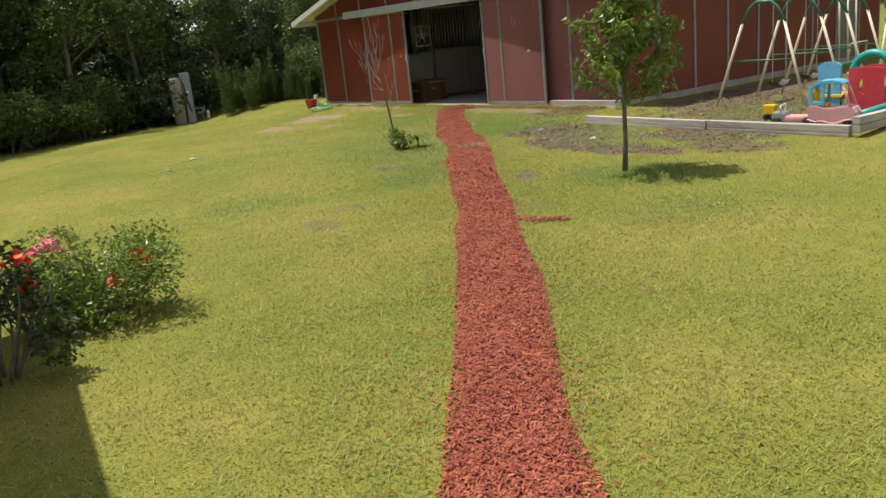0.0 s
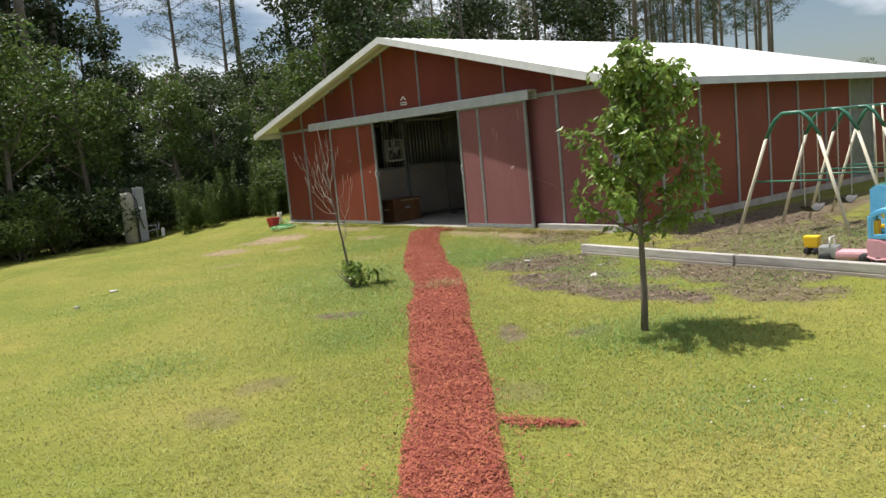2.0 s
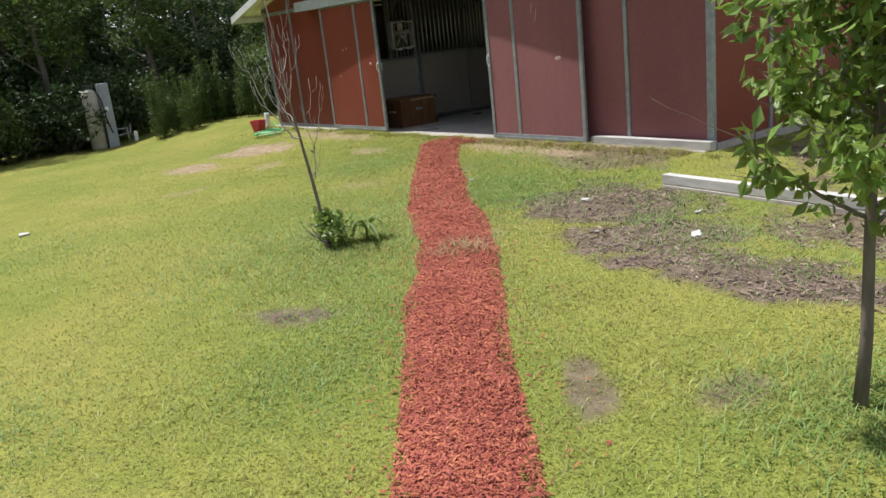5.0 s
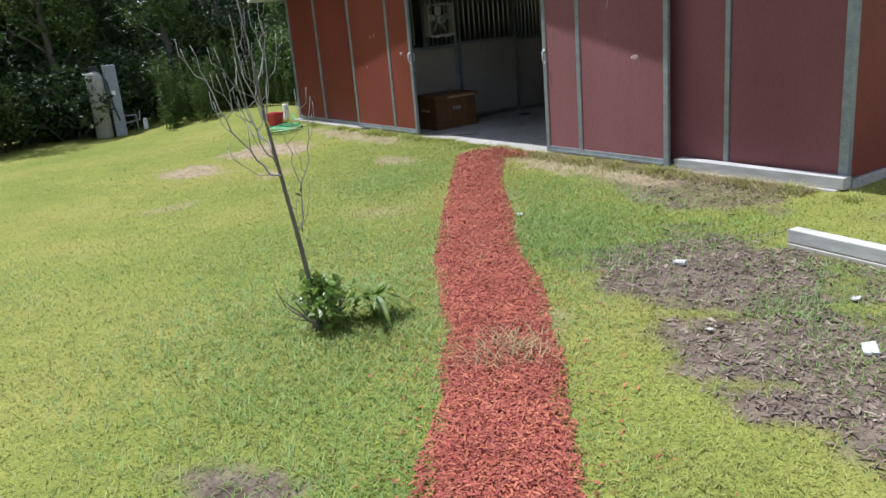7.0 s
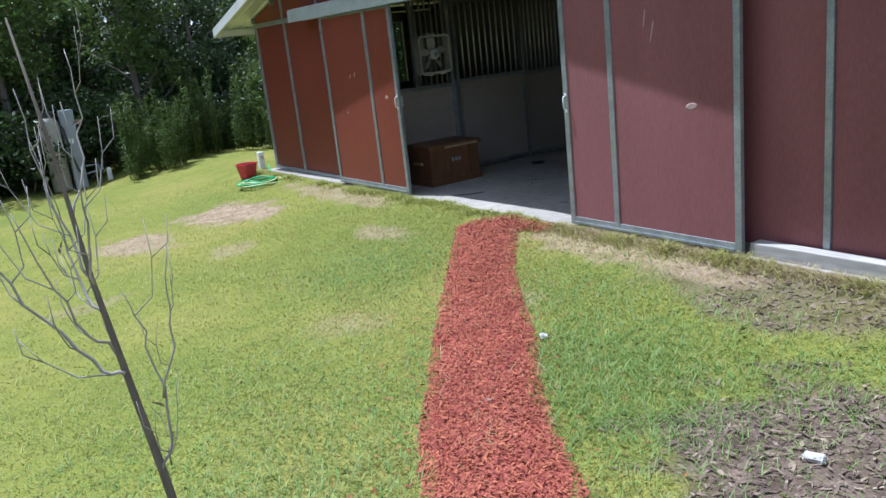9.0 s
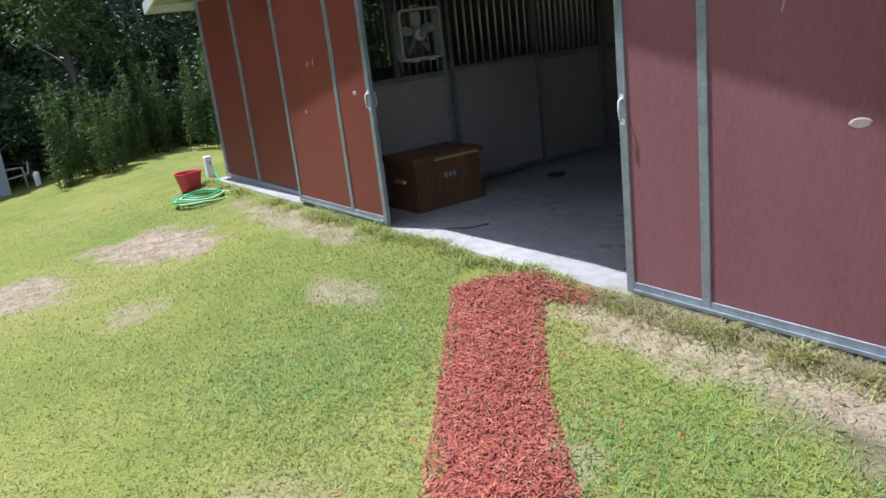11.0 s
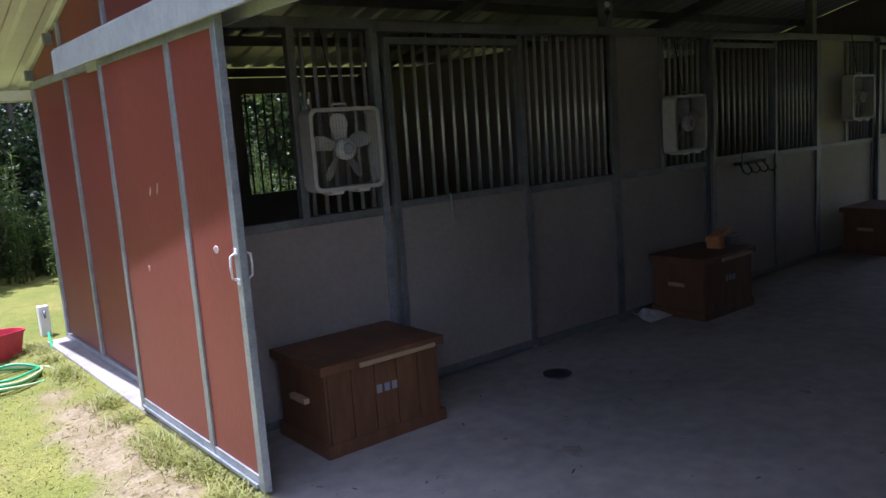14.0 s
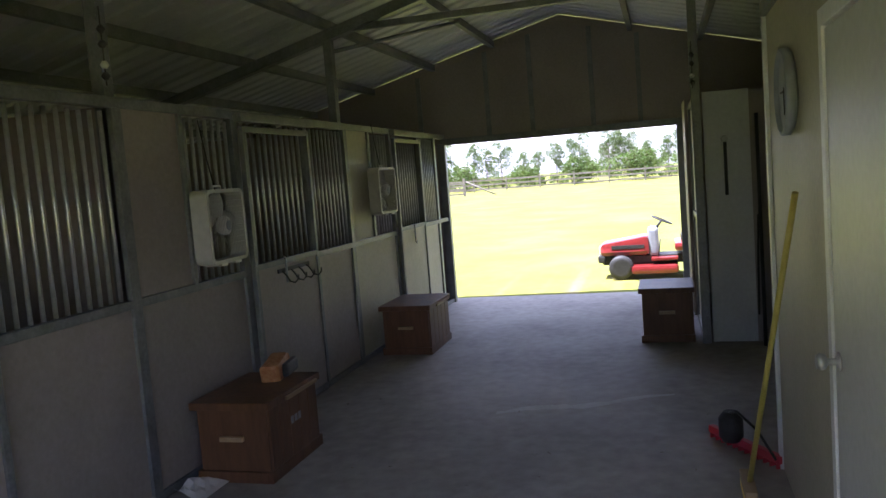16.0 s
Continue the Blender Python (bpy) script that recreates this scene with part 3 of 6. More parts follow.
# ---- sliding doors ----
def leaf_door(name, y0, y1, mid, handle_y, label, mat):
    """A sliding leaf hung outside the wall: red panels in a steel frame, with a pull handle."""
    x0, x1 = 10.66, 10.70
    d = empty(name, label, "barn door", pose(x0, y0, 0.02), kind="structure")
    W, H = y1 - y0, 2.20
    part("panel", bx(0.012, 0.026, 0.04, mid - y0 - 0.02, 0.06, H - 0.05), mat, d)
    part("panel", bx(0.012, 0.026, mid - y0 + 0.02, W - 0.04, 0.06, H - 0.05), mat, d)
    for a, b in ((0.0, 0.055), (mid - y0 - 0.028, mid - y0 + 0.028), (W - 0.055, W)):
        part("stile", bx(0.0, 0.04, a, b, 0.0, H, bev=0.004), M_STEEL, d)
    for a, b in ((0.0, 0.07), (H - 0.06, H)):
        part("rail", bx(0.003, 0.037, 0.055, W - 0.055, a, b, bev=0.004), M_STEEL, d)
    part("kick_lip", bx(-0.012, 0.0, 0.06, W - 0.06, 0.012, 0.03), M_STEEL, d)
    hy = handle_y - y0
    for face, s in ((0.0, -1), (0.04, 1)):
        bm = tb([(face, hy, 1.02), (face + s * 0.028, hy, 1.035), (face + s * 0.032, hy, 1.085), (face + s * 0.028, hy, 1.135), (face, hy, 1.15)], 0.006, 8)
        box(bm, face - 0.003, face + 0.003, hy - 0.014, hy + 0.014, 1.0, 1.03)
        box(bm, face - 0.003, face + 0.003, hy - 0.014, hy + 0.014, 1.14, 1.17)
        part("handle", bm, M_TRIM, d)
    return d


door_1 = leaf_door("door_1", 15.30, 17.07, 15.91, 15.33, "half-open sliding barn door, dark red panels in galvanised frame", M_RED)
door_2 = leaf_door("door_2", 10.78, 12.55, 11.99, 12.52, "slid-back barn door, faded red panels with sheen painted in, galvanised frame", M_FADED_SHEEN)
for d, y, z, a, b_, turn in ((door_2, 11.20 - 10.78, 1.06, 0.055, 0.026, 8), (door_2, 11.55 - 10.78, 1.62, 0.008, 0.09, -14), (door_2, 11.62 - 10.78, 1.72, 0.007, 0.07, -10), (door_1, 15.58 - 15.30, 1.14, 0.035, 0.022, 0),
                             (door_1, 16.30 - 15.30, 1.42, 0.010, 0.035, -25), (door_1, 16.42 - 15.30, 1.40, 0.012, 0.03, -30), (door_1, 16.6 - 15.30, 0.95, 0.015, 0.02, 10), (door_2, 10.98 - 10.78, 1.95, 0.006, 0.12, 3)):
    bm = lathe(bmesh.new(), [(1.0, 0.0), (0.7, 0.0012)], 14, pose(0.012, y, z, 0, -90, 0) @ pose(0, 0, 0, 0, 0, turn + 90) @ Matrix.Diagonal((a, b_, 1, 1)))
    part("scuff", bm, M_SCUFF, d, "pale scuffed mark")
track = empty("door_track", "white-grey steel track cover over the barn doors", "door track", kind="structure")
bm = bmesh.new()
prism(bm, [(10.84, 2.36), (10.84, 2.20), (10.82, 2.20), (10.82, 2.33), (10.64, 2.33), (10.63, 2.19), (10.61, 2.19), (10.61, 2.34), (10.63, 2.36)], "y", 10.66, 17.88)
part("cover", bm, M_TRACK, track)

# badge above the doorway
badge = empty("badge", "small white house-shaped badge fixed to red gable", "badge", pose(XW - 0.004, 14.38, 2.46))
bm = bmesh.new()
prism(bm, [(-0.10, 0.0), (0.10, 0.0), (0.10, 0.06), (-0.10, 0.06)], "x", -0.006, 0.0)
part("plate", bm, M_PAPER, badge)
bm = bmesh.new()
prism(bm, [(-0.10, 0.10), (-0.06, 0.10), (0.0, 0.145), (0.06, 0.10), (0.10, 0.10), (0.0, 0.18)], "x", -0.006, 0.0)
part("roof_mark", bm, M_PAPER, badge)
part("bar", bx(-0.008, -0.006, -0.085, 0.085, 0.02, 0.04), M_BLACK, badge)

# ---- stall fronts, left of the aisle ----
YS = 16.08
Z_MID, Z_TOP = 1.17, 2.30
stall_row = empty("stall_row", "row of stall fronts, grey-brown boards below and steel bars above", "stall front", kind="structure")


def rail_x(x0, x1, z, h=0.05, d=0.05, mat=None, y=YS):
    part("rail", bx(x0, x1, y - d / 2, y + d / 2, z - h / 2, z + h / 2, bev=0.004), mat or M_STEEL_DARK, stall_row)


def board(x0, x1, z0, z1, mat=None, y=YS):
    part("panel", bx(x0, x1, y - 0.009, y + 0.009, z0, z1), mat or M_BOARD, stall_row)


bar_mesh = None


def bars(x0, x1, k, z0=Z_MID + 0.03, z1=Z_TOP - 0.05, y=YS, parent=None):
    """A row of k upright round bars that share one mesh."""
    global bar_mesh
    if bar_mesh is None:
        bm = tb([(0, 0, 0), (0, 0, 1)], 0.0125, 10)
        bar_mesh = bpy.data.meshes.new("bar")
        bm.to_mesh(bar_mesh)
        bm.free()
        bar_mesh.materials.append(M_BAR)
    for j in range(k):
        ob = new("bar", bar_mesh)
        ob.parent = parent or stall_row
        ob.location, ob.scale = (x0 + (j + 0.5) * (x1 - x0) / k, y, z0), (1, 1, z1 - z0)


POSTS = [10.97, 11.43, 11.99, 13.21, 14.22, 15.47, 16.61, 17.50, 18.78, 19.80, 20.56]
for x in POSTS:
    wide = 0.08 if x in (14.22, 17.50, 15.47, 20.56) else 0.05
    if x == 11.43:
        part("post", bx(x - 0.025, x + 0.025, YS - 0.025, YS + 0.025, Z_MID, Z_TOP, bev=0.004), M_STEEL_DARK, stall_row)
    else:
        # posts up to x 13.5 take the lighter steel, the rest the darker
        part("post", bx(x - wide / 2, x + wide / 2, YS - 0.03, YS + 0.03, 0.0, Z_TOP - 0.03, bev=0.004), M_STEEL if x < 13.5 else M_STEEL_DARK, stall_row)
rail_x(10.93, 21.08, Z_TOP, 0.06, 0.07)
rail_x(10.93, 21.08, Z_MID, 0.05, 0.056)
rail_x(10.93, 21.08, 0.03, 0.05, 0.05)
for x0, x1 in zip(POSTS, POSTS[1:]):
    if x0 == 11.43:
        continue
    xe = 11.99 if x0 == 10.97 else x1
    board(x0 + 0.025, xe - 0.025, 0.05, Z_MID - 0.02, M_TAN if x0 > 17.4 else M_BOARD)
bars(11.46, 11.96, 6)
bars(12.05, 13.15, 11)
bars(13.26, 14.16, 11)
board(14.27, 14.80, Z_MID + 0.02, Z_TOP - 0.03)
part("post", bx(14.80, 14.84, YS - 0.03, YS + 0.03, Z_MID, Z_TOP - 0.03, bev=0.004), M_STEEL_DARK, stall_row)
bars(14.85, 15.43, 7)
bars(15.52, 16.57, 11)
bars(16.65, 17.45, 10)
board(17.55, 18.10, Z_MID + 0.02, Z_TOP - 0.03, M_TAN)
part("post", bx(18.10, 18.14, YS - 0.03, YS + 0.03, Z_MID, Z_TOP - 0.03, bev=0.004), M_STEEL_DARK, stall_row)
bars(18.16, 18.72, 7)
bars(18.82, 19.76, 11)
bars(19.84, 20.52, 9)
# sliding stall door in front of the second bay: its own frame and hood
stall_doors = []
for x0, x1 in ((12.03, 13.19), (15.50, 16.59), (18.81, 19.78)):
    sd = empty("stall_door", "closed sliding stall door with barred upper half", "stall door", kind="structure", group="stall doors")
    for a, b, c, d in ((x0, x0 + 0.04, 0.04, 2.22), (x1 - 0.04, x1, 0.04, 2.22)):
        part("stile", bx(a, b, YS - 0.075, YS - 0.035, c, d, bev=0.004), M_STEEL_DARK, sd)
    for z in (0.06, Z_MID + 0.03, 2.20):
        part("rail", bx(x0 + 0.04, x1 - 0.04, YS - 0.072, YS - 0.038, z - 0.022, z + 0.022, bev=0.004), M_STEEL_DARK, sd)
    part("panel", bx(x0 + 0.04, x1 - 0.04, YS - 0.06, YS - 0.045, 0.082, Z_MID + 0.008), M_TAN if x0 > 17 else M_BOARD, sd)
    part("hood", bx(x0 - 0.05, x1 + 0.1, YS - 0.10, YS - 0.035, 2.25, 2.31, bev=0.006), M_STEEL_DARK, sd)
    xh = x0 + 0.42
    part("latch", tb([(xh, YS - 0.08, 1.24), (xh, YS - 0.10, 1.22), (xh, YS - 0.10, 1.06), (xh + 0.03, YS - 0.085, 1.04)], 0.008, 6), M_STEEL, sd)
# inner partitions and right-hand rooms
for x in (14.22, 17.50):
    tagged(part("wall_partition", bx(x - 0.03, x + 0.03, YS + 0.04, YL - 0.07, 0.0, 2.28), M_BOARD), "plain board partition between two stalls", "wall", kind="structure")
YRW = 12.60
wr = tagged(part("wall_tack_room", bx(10.92, 15.02, YRW - 0.06, YRW, 0.0, 2.75), M_TAN), "tan painted board wall of the tack room", "wall", kind="structure")
tagged(part("wall_tack_side", bx(14.96, 15.02, YR + 0.07, YRW - 0.06, 0.0, 2.42), M_BOARD), "plain board side wall of the tack room", "wall", kind="structure")
part("corner_trim", bx(14.97, 15.04, YRW - 0.05, YRW + 0.018, 0.0, 2.75, bev=0.004), M_TRIM, wr)
part("top_rail", bx(10.92, 14.97, YRW, YRW + 0.03, 2.45, 2.52, bev=0.004), M_STEEL_DARK, wr)
door_3 = empty("door_3", "closed plain white door with a round steel knob", "door", kind="structure")
part("leaf", bx(12.50, 13.30, YRW + 0.004, YRW + 0.03, 0.01, 2.13, bev=0.004), M_DOORW, door_3)
for a, b, c, d in ((12.44, 12.49, 0.0, 2.20), (13.31, 13.37, 0.0, 2.20), (12.49, 13.31, 2.14, 2.20)):
    part("casing", bx(a, b, YRW, YRW + 0.038, c, d, bev=0.004), M_TRIM, door_3)
bm = lathe(bmesh.new(), [(0.032, 0), (0.034, 0.006), (0.012, 0.012), (0.011, 0.035), (0.026, 0.045), (0.030, 0.06), (0.022, 0.072)], 16, pose(13.23, YRW + 0.03, 1.04, -90, 0, 0))
part("door_knob", bm, M_BAR, door_3, "round polished steel knob")
tagged(part("roof_post", bx(18.12, 18.20, 12.80, 12.88, 0.0, roof_z(12.84) - 0.02, bev=0.004), M_STEEL_DARK), "dull galvanised steel roof post", "post", kind="structure")
# rear right stall, its pale end panel and the dark recess
st2 = empty("stall_row", "rear stall front with tan lower boards and dark upper boards", "stall front", kind="structure")
YS2 = 12.84
tagged(part("wall_end_panel", bx(18.20, 18.24, 12.38, YS2 - 0.06, 0.0, 2.34), M_DOORW), "pale painted end panel of the rear stall", "wall", kind="structure")
tagged(part("wall_recess", bx(18.20, 18.24, YR + 0.07, 12.38, 0.0, 2.3), M_BOARD), "plain dark wall closing the wash bay", "wall", kind="structure")
for x in (18.27, 19.35, 20.4, 21.03):
    part("post", bx(x - 0.03, x + 0.03, YS2 - 0.03, YS2 + 0.03, 0.0, 2.32, bev=0.004), M_STEEL_DARK, st2)
for x0, x1 in ((18.30, 19.32), (19.38, 20.37), (20.43, 21.0)):
    part("panel", bx(x0, x1, YS2 - 0.01, YS2 + 0.01, 0.04, 1.12), M_TAN, st2)
    part("panel", bx(x0, x1, YS2 - 0.01, YS2 + 0.01, 1.2, 2.24), M_BOARD, st2)
for z in (0.02, 1.16, 2.28):
    part("rail", bx(18.25, 21.06, YS2 - 0.026, YS2 + 0.026, z - 0.025, z + 0.035, bev=0.004), M_STEEL_DARK, st2)
part("door_frame", bx(19.4, 20.35, YS2 + 0.035, YS2 + 0.07, 0.03, 2.38, bev=0.004), M_BOARD, st2)
part("header_trim", bx(XB - 0.12, XB - 0.05, 12.9, 16.1, 2.18, 2.27, bev=0.006), M_STEEL_DARK, wall_back)
for y in (12.92, 16.08):
    part("jamb", bx(XB - 0.13, XB - 0.04, y - 0.05, y + 0.05, 0.0, 2.2, bev=0.006), M_STEEL_DARK, wall_back)
for y in (13.4, 14.0, 14.8, 15.4, 16.36, 12.75):
    part("batten", bx(XB - 0.075, XB - 0.05, y - 0.03, y + 0.03, 2.27, roof_z(y) - 0.1), M_STEEL_DARK, wall_back)


# ---- box fans ----
def box_fan(m, label):
    fan = empty("box_fan", label, "fan", m, group="box fans")
    S, D, R = 0.238, 0.12, 0.05

    def outline(s, r):
        pts = []
        for cx, cz, a0 in ((s - r, s - r, 0), (-s + r, s - r, 90), (-s + r, -s + r, 180), (s - r, -s + r, 270)):
            for k in range(5):
                a = radians(a0 + k * 22.5)
                pts.append((cx + r * math.cos(a), cz + r * math.sin(a)))
        return pts
    o, i = outline(S, R), outline(S - 0.022, R - 0.015)
    v, f = [], []
    for ring, y in ((o, -D / 2), (o, D / 2), (i, D / 2), (i, -D / 2)):
        v += [(p[0], y, p[1]) for p in ring]
    n = len(o)
    for a in range(4):
        b = (a + 1) % 4
        for k in range(n):
            f.append((a * n + k, a * n + (k + 1) % n, b * n + (k + 1) % n, b * n + k))
    pyd("shell", v, f, M_FAN, fan)
    bm = bmesh.new()
    for y in (-D / 2 + 0.004, D / 2 - 0.004):
        for k in range(-10, 11):
            x = k * 0.0208
            tube(bm, [(x, y, -S + 0.02), (x, y, S - 0.02)], 0.0011, 4)
        for k in range(-5, 6):
            z = k * 0.040
            tube(bm, [(-S + 0.02, y, z), (S - 0.02, y, z)], 0.0009, 4)
    part("grille", bm, M_WIRE, fan)
    part("hub", lathe(bmesh.new(), [(0.001, -0.03), (0.045, -0.028), (0.062, -0.012), (0.062, 0.03), (0.03, 0.034)], 20, pose(0, -0.02, 0, 90, 0, 0)), M_PLASTIC_WHITE, fan)
    part("badge_ring", lathe(bmesh.new(), [(0.022, 0.0), (0.034, 0.002), (0.034, 0.004), (0.022, 0.004)], 20, pose(0, -D / 2 - 0.001, 0, 90, 0, 0)), M_GREY, fan, "grey round badge")
    for k in range(5):
        a = 2 * math.pi * k / 5 + 0.35
        bm = bmesh.new()
        rows = []
        for r, w, tw in ((0.05, 0.020, 0.02), (0.10, 0.034, 0.03), (0.15, 0.042, 0.032), (0.19, 0.034, 0.025), (0.207, 0.010, 0.01)):
            c = (math.cos(a), math.sin(a))
            rows.append([bm.verts.new((r * c[0] - s * w * c[1], 0.012 + s * tw + dy, r * c[1] + s * w * c[0])) for s, dy in ((-1, 0), (1, 0), (1, 0.004), (-1, 0.004))])
        for p, q in zip(rows, rows[1:]):
            for j in range(4):
                bm.faces.new((p[j], p[(j + 1) % 4], q[(j + 1) % 4], q[j]))
        part("blade", bm, M_FAN, fan)
    for x in (-0.09, 0.09):
        part("foot", bx(x - 0.04, x + 0.04, -D / 2, D / 2, -S - 0.018, -S, bev=0.004), M_PLASTIC_WHITE, fan)
    part("handle", tb([(-0.05, 0, S), (-0.045, 0, S + 0.022), (0.045, 0, S + 0.022), (0.05, 0, S)], 0.008, 6), M_PLASTIC_WHITE, fan)
    part("cord", tb([(-0.02, 0, S), (-0.03, 0.03, S + 0.2), (-0.06, 0.05, S + 0.45)], 0.004, 5), M_BLACK, fan)
    return fan


box_fan(pose(11.66, 15.975, 1.575), "white box fan hung on the stall bars")
box_fan(pose(15.02, 15.965, 1.545, 0, 0, 2), "white box fan hung on the stall bars")
box_fan(pose(18.20, 15.965, 1.66, 0, 0, -2), "white box fan hung on the stall bars")


# ---- tack trunks ----
def tack_trunk(x0, x1, y0, y1, h, label, side_handle=True, marks=True):
    t = empty("tack_trunk", label, "trunk", pose(x0, y0, 0.0), group="tack trunks")
    W, D = x1 - x0, y1 - y0
    part("body", bx(0.02, W - 0.02, 0.02, D - 0.02, 0.03, h - 0.05, bev=0.004), M_WOOD, t)
    for a, b, c, d in ((0.0, W, 0.0, 0.03), (0.0, W, D - 0.03, D), (0.0, 0.03, 0.03, D - 0.03), (W - 0.03, W, 0.03, D - 0.03)):
        part("skirting", bx(a, b, c, d, 0.0, 0.07, bev=0.004), M_WOOD, t)
    k = 5
    for j in range(k):
        a = 0.03 + j * (W - 0.06) / k
        part("board", bx(a + 0.003, a + (W - 0.06) / k - 0.003, 0.006, 0.02, 0.07, h - 0.05, bev=0.002), M_WOOD, t)
    part("lid", bx(-0.012, W + 0.012, -0.012, D + 0.012, h - 0.05, h, bev=0.008), M_WOOD, t)
    part("lid_batten", bx(0.22, W - 0.06, -0.026, -0.010, h - 0.05, h - 0.025, bev=0.003), M_PLANK, t, "pale wooden strip on the lid's edge")
    if side_handle:
        part("handle", bx(-0.014, 0.02, D * 0.35, D * 0.65, h * 0.52, h * 0.58, bev=0.004), M_PLANK, t, "pale wooden grip")
    if marks:
        for j in range(3):
            part("letter_mark", bx(W * 0.42 + j * 0.05, W * 0.42 + j * 0.05 + 0.032, 0.002, 0.006, h * 0.55, h * 0.55 + 0.045), M_GREY, t)
    return t


tack_trunk(11.09, 11.87, 15.44, 15.99, 0.50, "brown stained wooden tack trunk with worn lid")
tack_trunk(14.54, 15.26, 15.49, 16.00, 0.50, "dark brown wooden tack trunk beside the stall")
tack_trunk(17.84, 18.60, 15.46, 15.98, 0.50, "dark brown wooden tack trunk by a tan panel", marks=False)
tack_trunk(18.20, 18.84, 12.94, 13.44, 0.53, "dark brown wooden tack trunk by the rear doorway", marks=False)

# ---- small things in the aisle ----
clock = empty("wall_clock", "round grey-rimmed wall clock on a tan wall", "clock", pose(14.22, YRW, 2.0, -90, 0, 0))
part("rim", lathe(bmesh.new(), [(0.17, 0), (0.19, 0.012), (0.19, 0.045), (0.175, 0.05), (0.165, 0.03)], 32), M_GREY, clock)
part("face", lathe(bmesh.new(), [(0.166, 0.02), (0.166, 0.028)], 32), M_PAPER, clock)
part("hand", bx(-0.004, 0.004, -0.02, 0.10, 0.03, 0.034), M_BLACK, clock)
part("hand", bx(-0.02, 0.07, -0.004, 0.004, 0.034, 0.037), M_BLACK, clock)
broom = empty("broom", "push broom with a yellow handle leaning on the wall", "broom", pose(14.58, 12.82, 0.0))
hd = Vector((-0.63, -0.18, 1.57))
part("handle", tb([Vector((0, 0, 0.05)), hd], 0.013, 10), M_BROOM, broom)
part("head", bx(-0.16, 0.16, -0.03, 0.03, 0.05, 0.09, bev=0.006), M_PLANK, broom)
part("bristles", bx(-0.155, 0.155, -0.028, 0.028, 0.0, 0.05), M_PLASTIC_YEL, broom)
rack = empty("hook_rack", "black metal rack with four bridle hooks", "hook rack", pose(16.08, YS - 0.09, 1.12))
part("plate", bx(-0.27, 0.27, 0.0, 0.012, 0.0, 0.03), M_BLACK, rack)
for x in (-0.21, -0.07, 0.07, 0.21):
    part("hook", tb([(x, 0, 0.01), (x, -0.03, -0.02), (x, -0.06, -0.07), (x, -0.10, -0.08), (x, -0.13, -0.05), (x, -0.13, -0.02)], 0.006, 6), M_BLACK, rack)
hook = empty("wall_hook", "single grey steel hook on a stall panel", "hook", pose(19.3, YS - 0.02, 1.16))
part("stem", tb([(0, 0, 0), (0, -0.05, -0.02), (0, -0.055, -0.14), (0.04, -0.055, -0.16), (0.06, -0.055, -0.13)], 0.007, 6), M_STEEL, hook)
bag = empty("feed_bag", "crumpled orange and black paper sack on the trunk", "sack", pose(15.12, 15.72, 0.50, 0, 0, 10))
bm = bx(-0.13, 0.13, -0.06, 0.06, 0.0, 0.13, bev=0.025)
for v in bm.verts:
    v.co += Vector((0.012 * math.sin(v.co.z * 40), 0.02 * math.sin(v.co.x * 30), 0.02 * math.sin(v.co.x * 17)))
part("sack", bm, surf("orange_sack", (0.38, 0.13, 0.035), (0.58, 0.32, 0.14), 9, 0.6, 0.3, fine=40), bag)
bm = bx(-0.05, 0.20, -0.10, -0.052, 0.01, 0.10, bev=0.02)
part("print", bm, M_BLACK, bag)
paper = tagged(part("paper_sheet", bmesh.new(), M_PAPER), "crumpled printed paper on the concrete floor", "paper")
pv, pf = [], []
for a in range(7):
    for b in range(6):
        u, w = a / 6 - 0.5, b / 5 - 0.5
        pv.append((14.42 + u * 0.30 + w * 0.05, 15.90 + w * 0.22, 0.012 + 0.05 * abs(math.sin(u * 5 + w * 3)) * (0.5 + w)))
for a in range(6):
    for b in range(5):
        pf.append((a * 6 + b, a * 6 + b + 6, a * 6 + b + 7, a * 6 + b + 1))
paper.data.from_pydata(pv, [], pf)
paper.data.materials.append(M_PAPER)
g = np.random.default_rng(19)
sv, sf = [], []
for k in range(25):
    u = k / 24
    w = 0.015 + 0.055 * math.sin(math.pi * min(1, 0.15 + 0.8 * u)) * g.uniform(0.5, 1.2)
    c = Vector((15.95 + 0.46 * u + 0.04 * math.sin(u * 9), 14.42 - 1.26 * u, 0.003))
    sv += [(c.x - w, c.y, c.z), (c.x + w * g.uniform(0.4, 1.1), c.y, c.z)]
    if k:
        sf.append((2 * k - 2, 2 * k - 1, 2 * k + 1, 2 * k))
pyd("worn_streak", sv, sf, surf("worn_concrete", (0.36, 0.35, 0.32), (0.50, 0.48, 0.45), 6, 0.75, 0.1, fine=40), slab, "pale worn streak on the slab")
M_STAIN = surf("stained_concrete", (0.165, 0.152, 0.136), (0.26, 0.24, 0.215), 5, 0.75, 0.1, fine=30)
for x, y, r in ((11.29, 13.32, 0.045), (11.36, 13.22, 0.03), (12.01, 14.61, 0.05), (11.99, 13.79, 0.04), (13.37, 13.49, 0.05), (13.53, 14.17, 0.025), (15.12, 14.01, 0.02)):
    k = 21
    ring = [(x + r * (1 + 0.4 * math.sin(3 * a + 9 * x)) * math.cos(a), y + r * (1 + 0.35 * math.sin(4 * a + 5 * y)) * math.sin(a) * 1.4, 0.003) for a in (2 * math.pi * j / k for j in range(k))]
    pyd("floor_stain", ring, [tuple(range(k))], M_STAIN, slab, "dark oily stain on the slab")
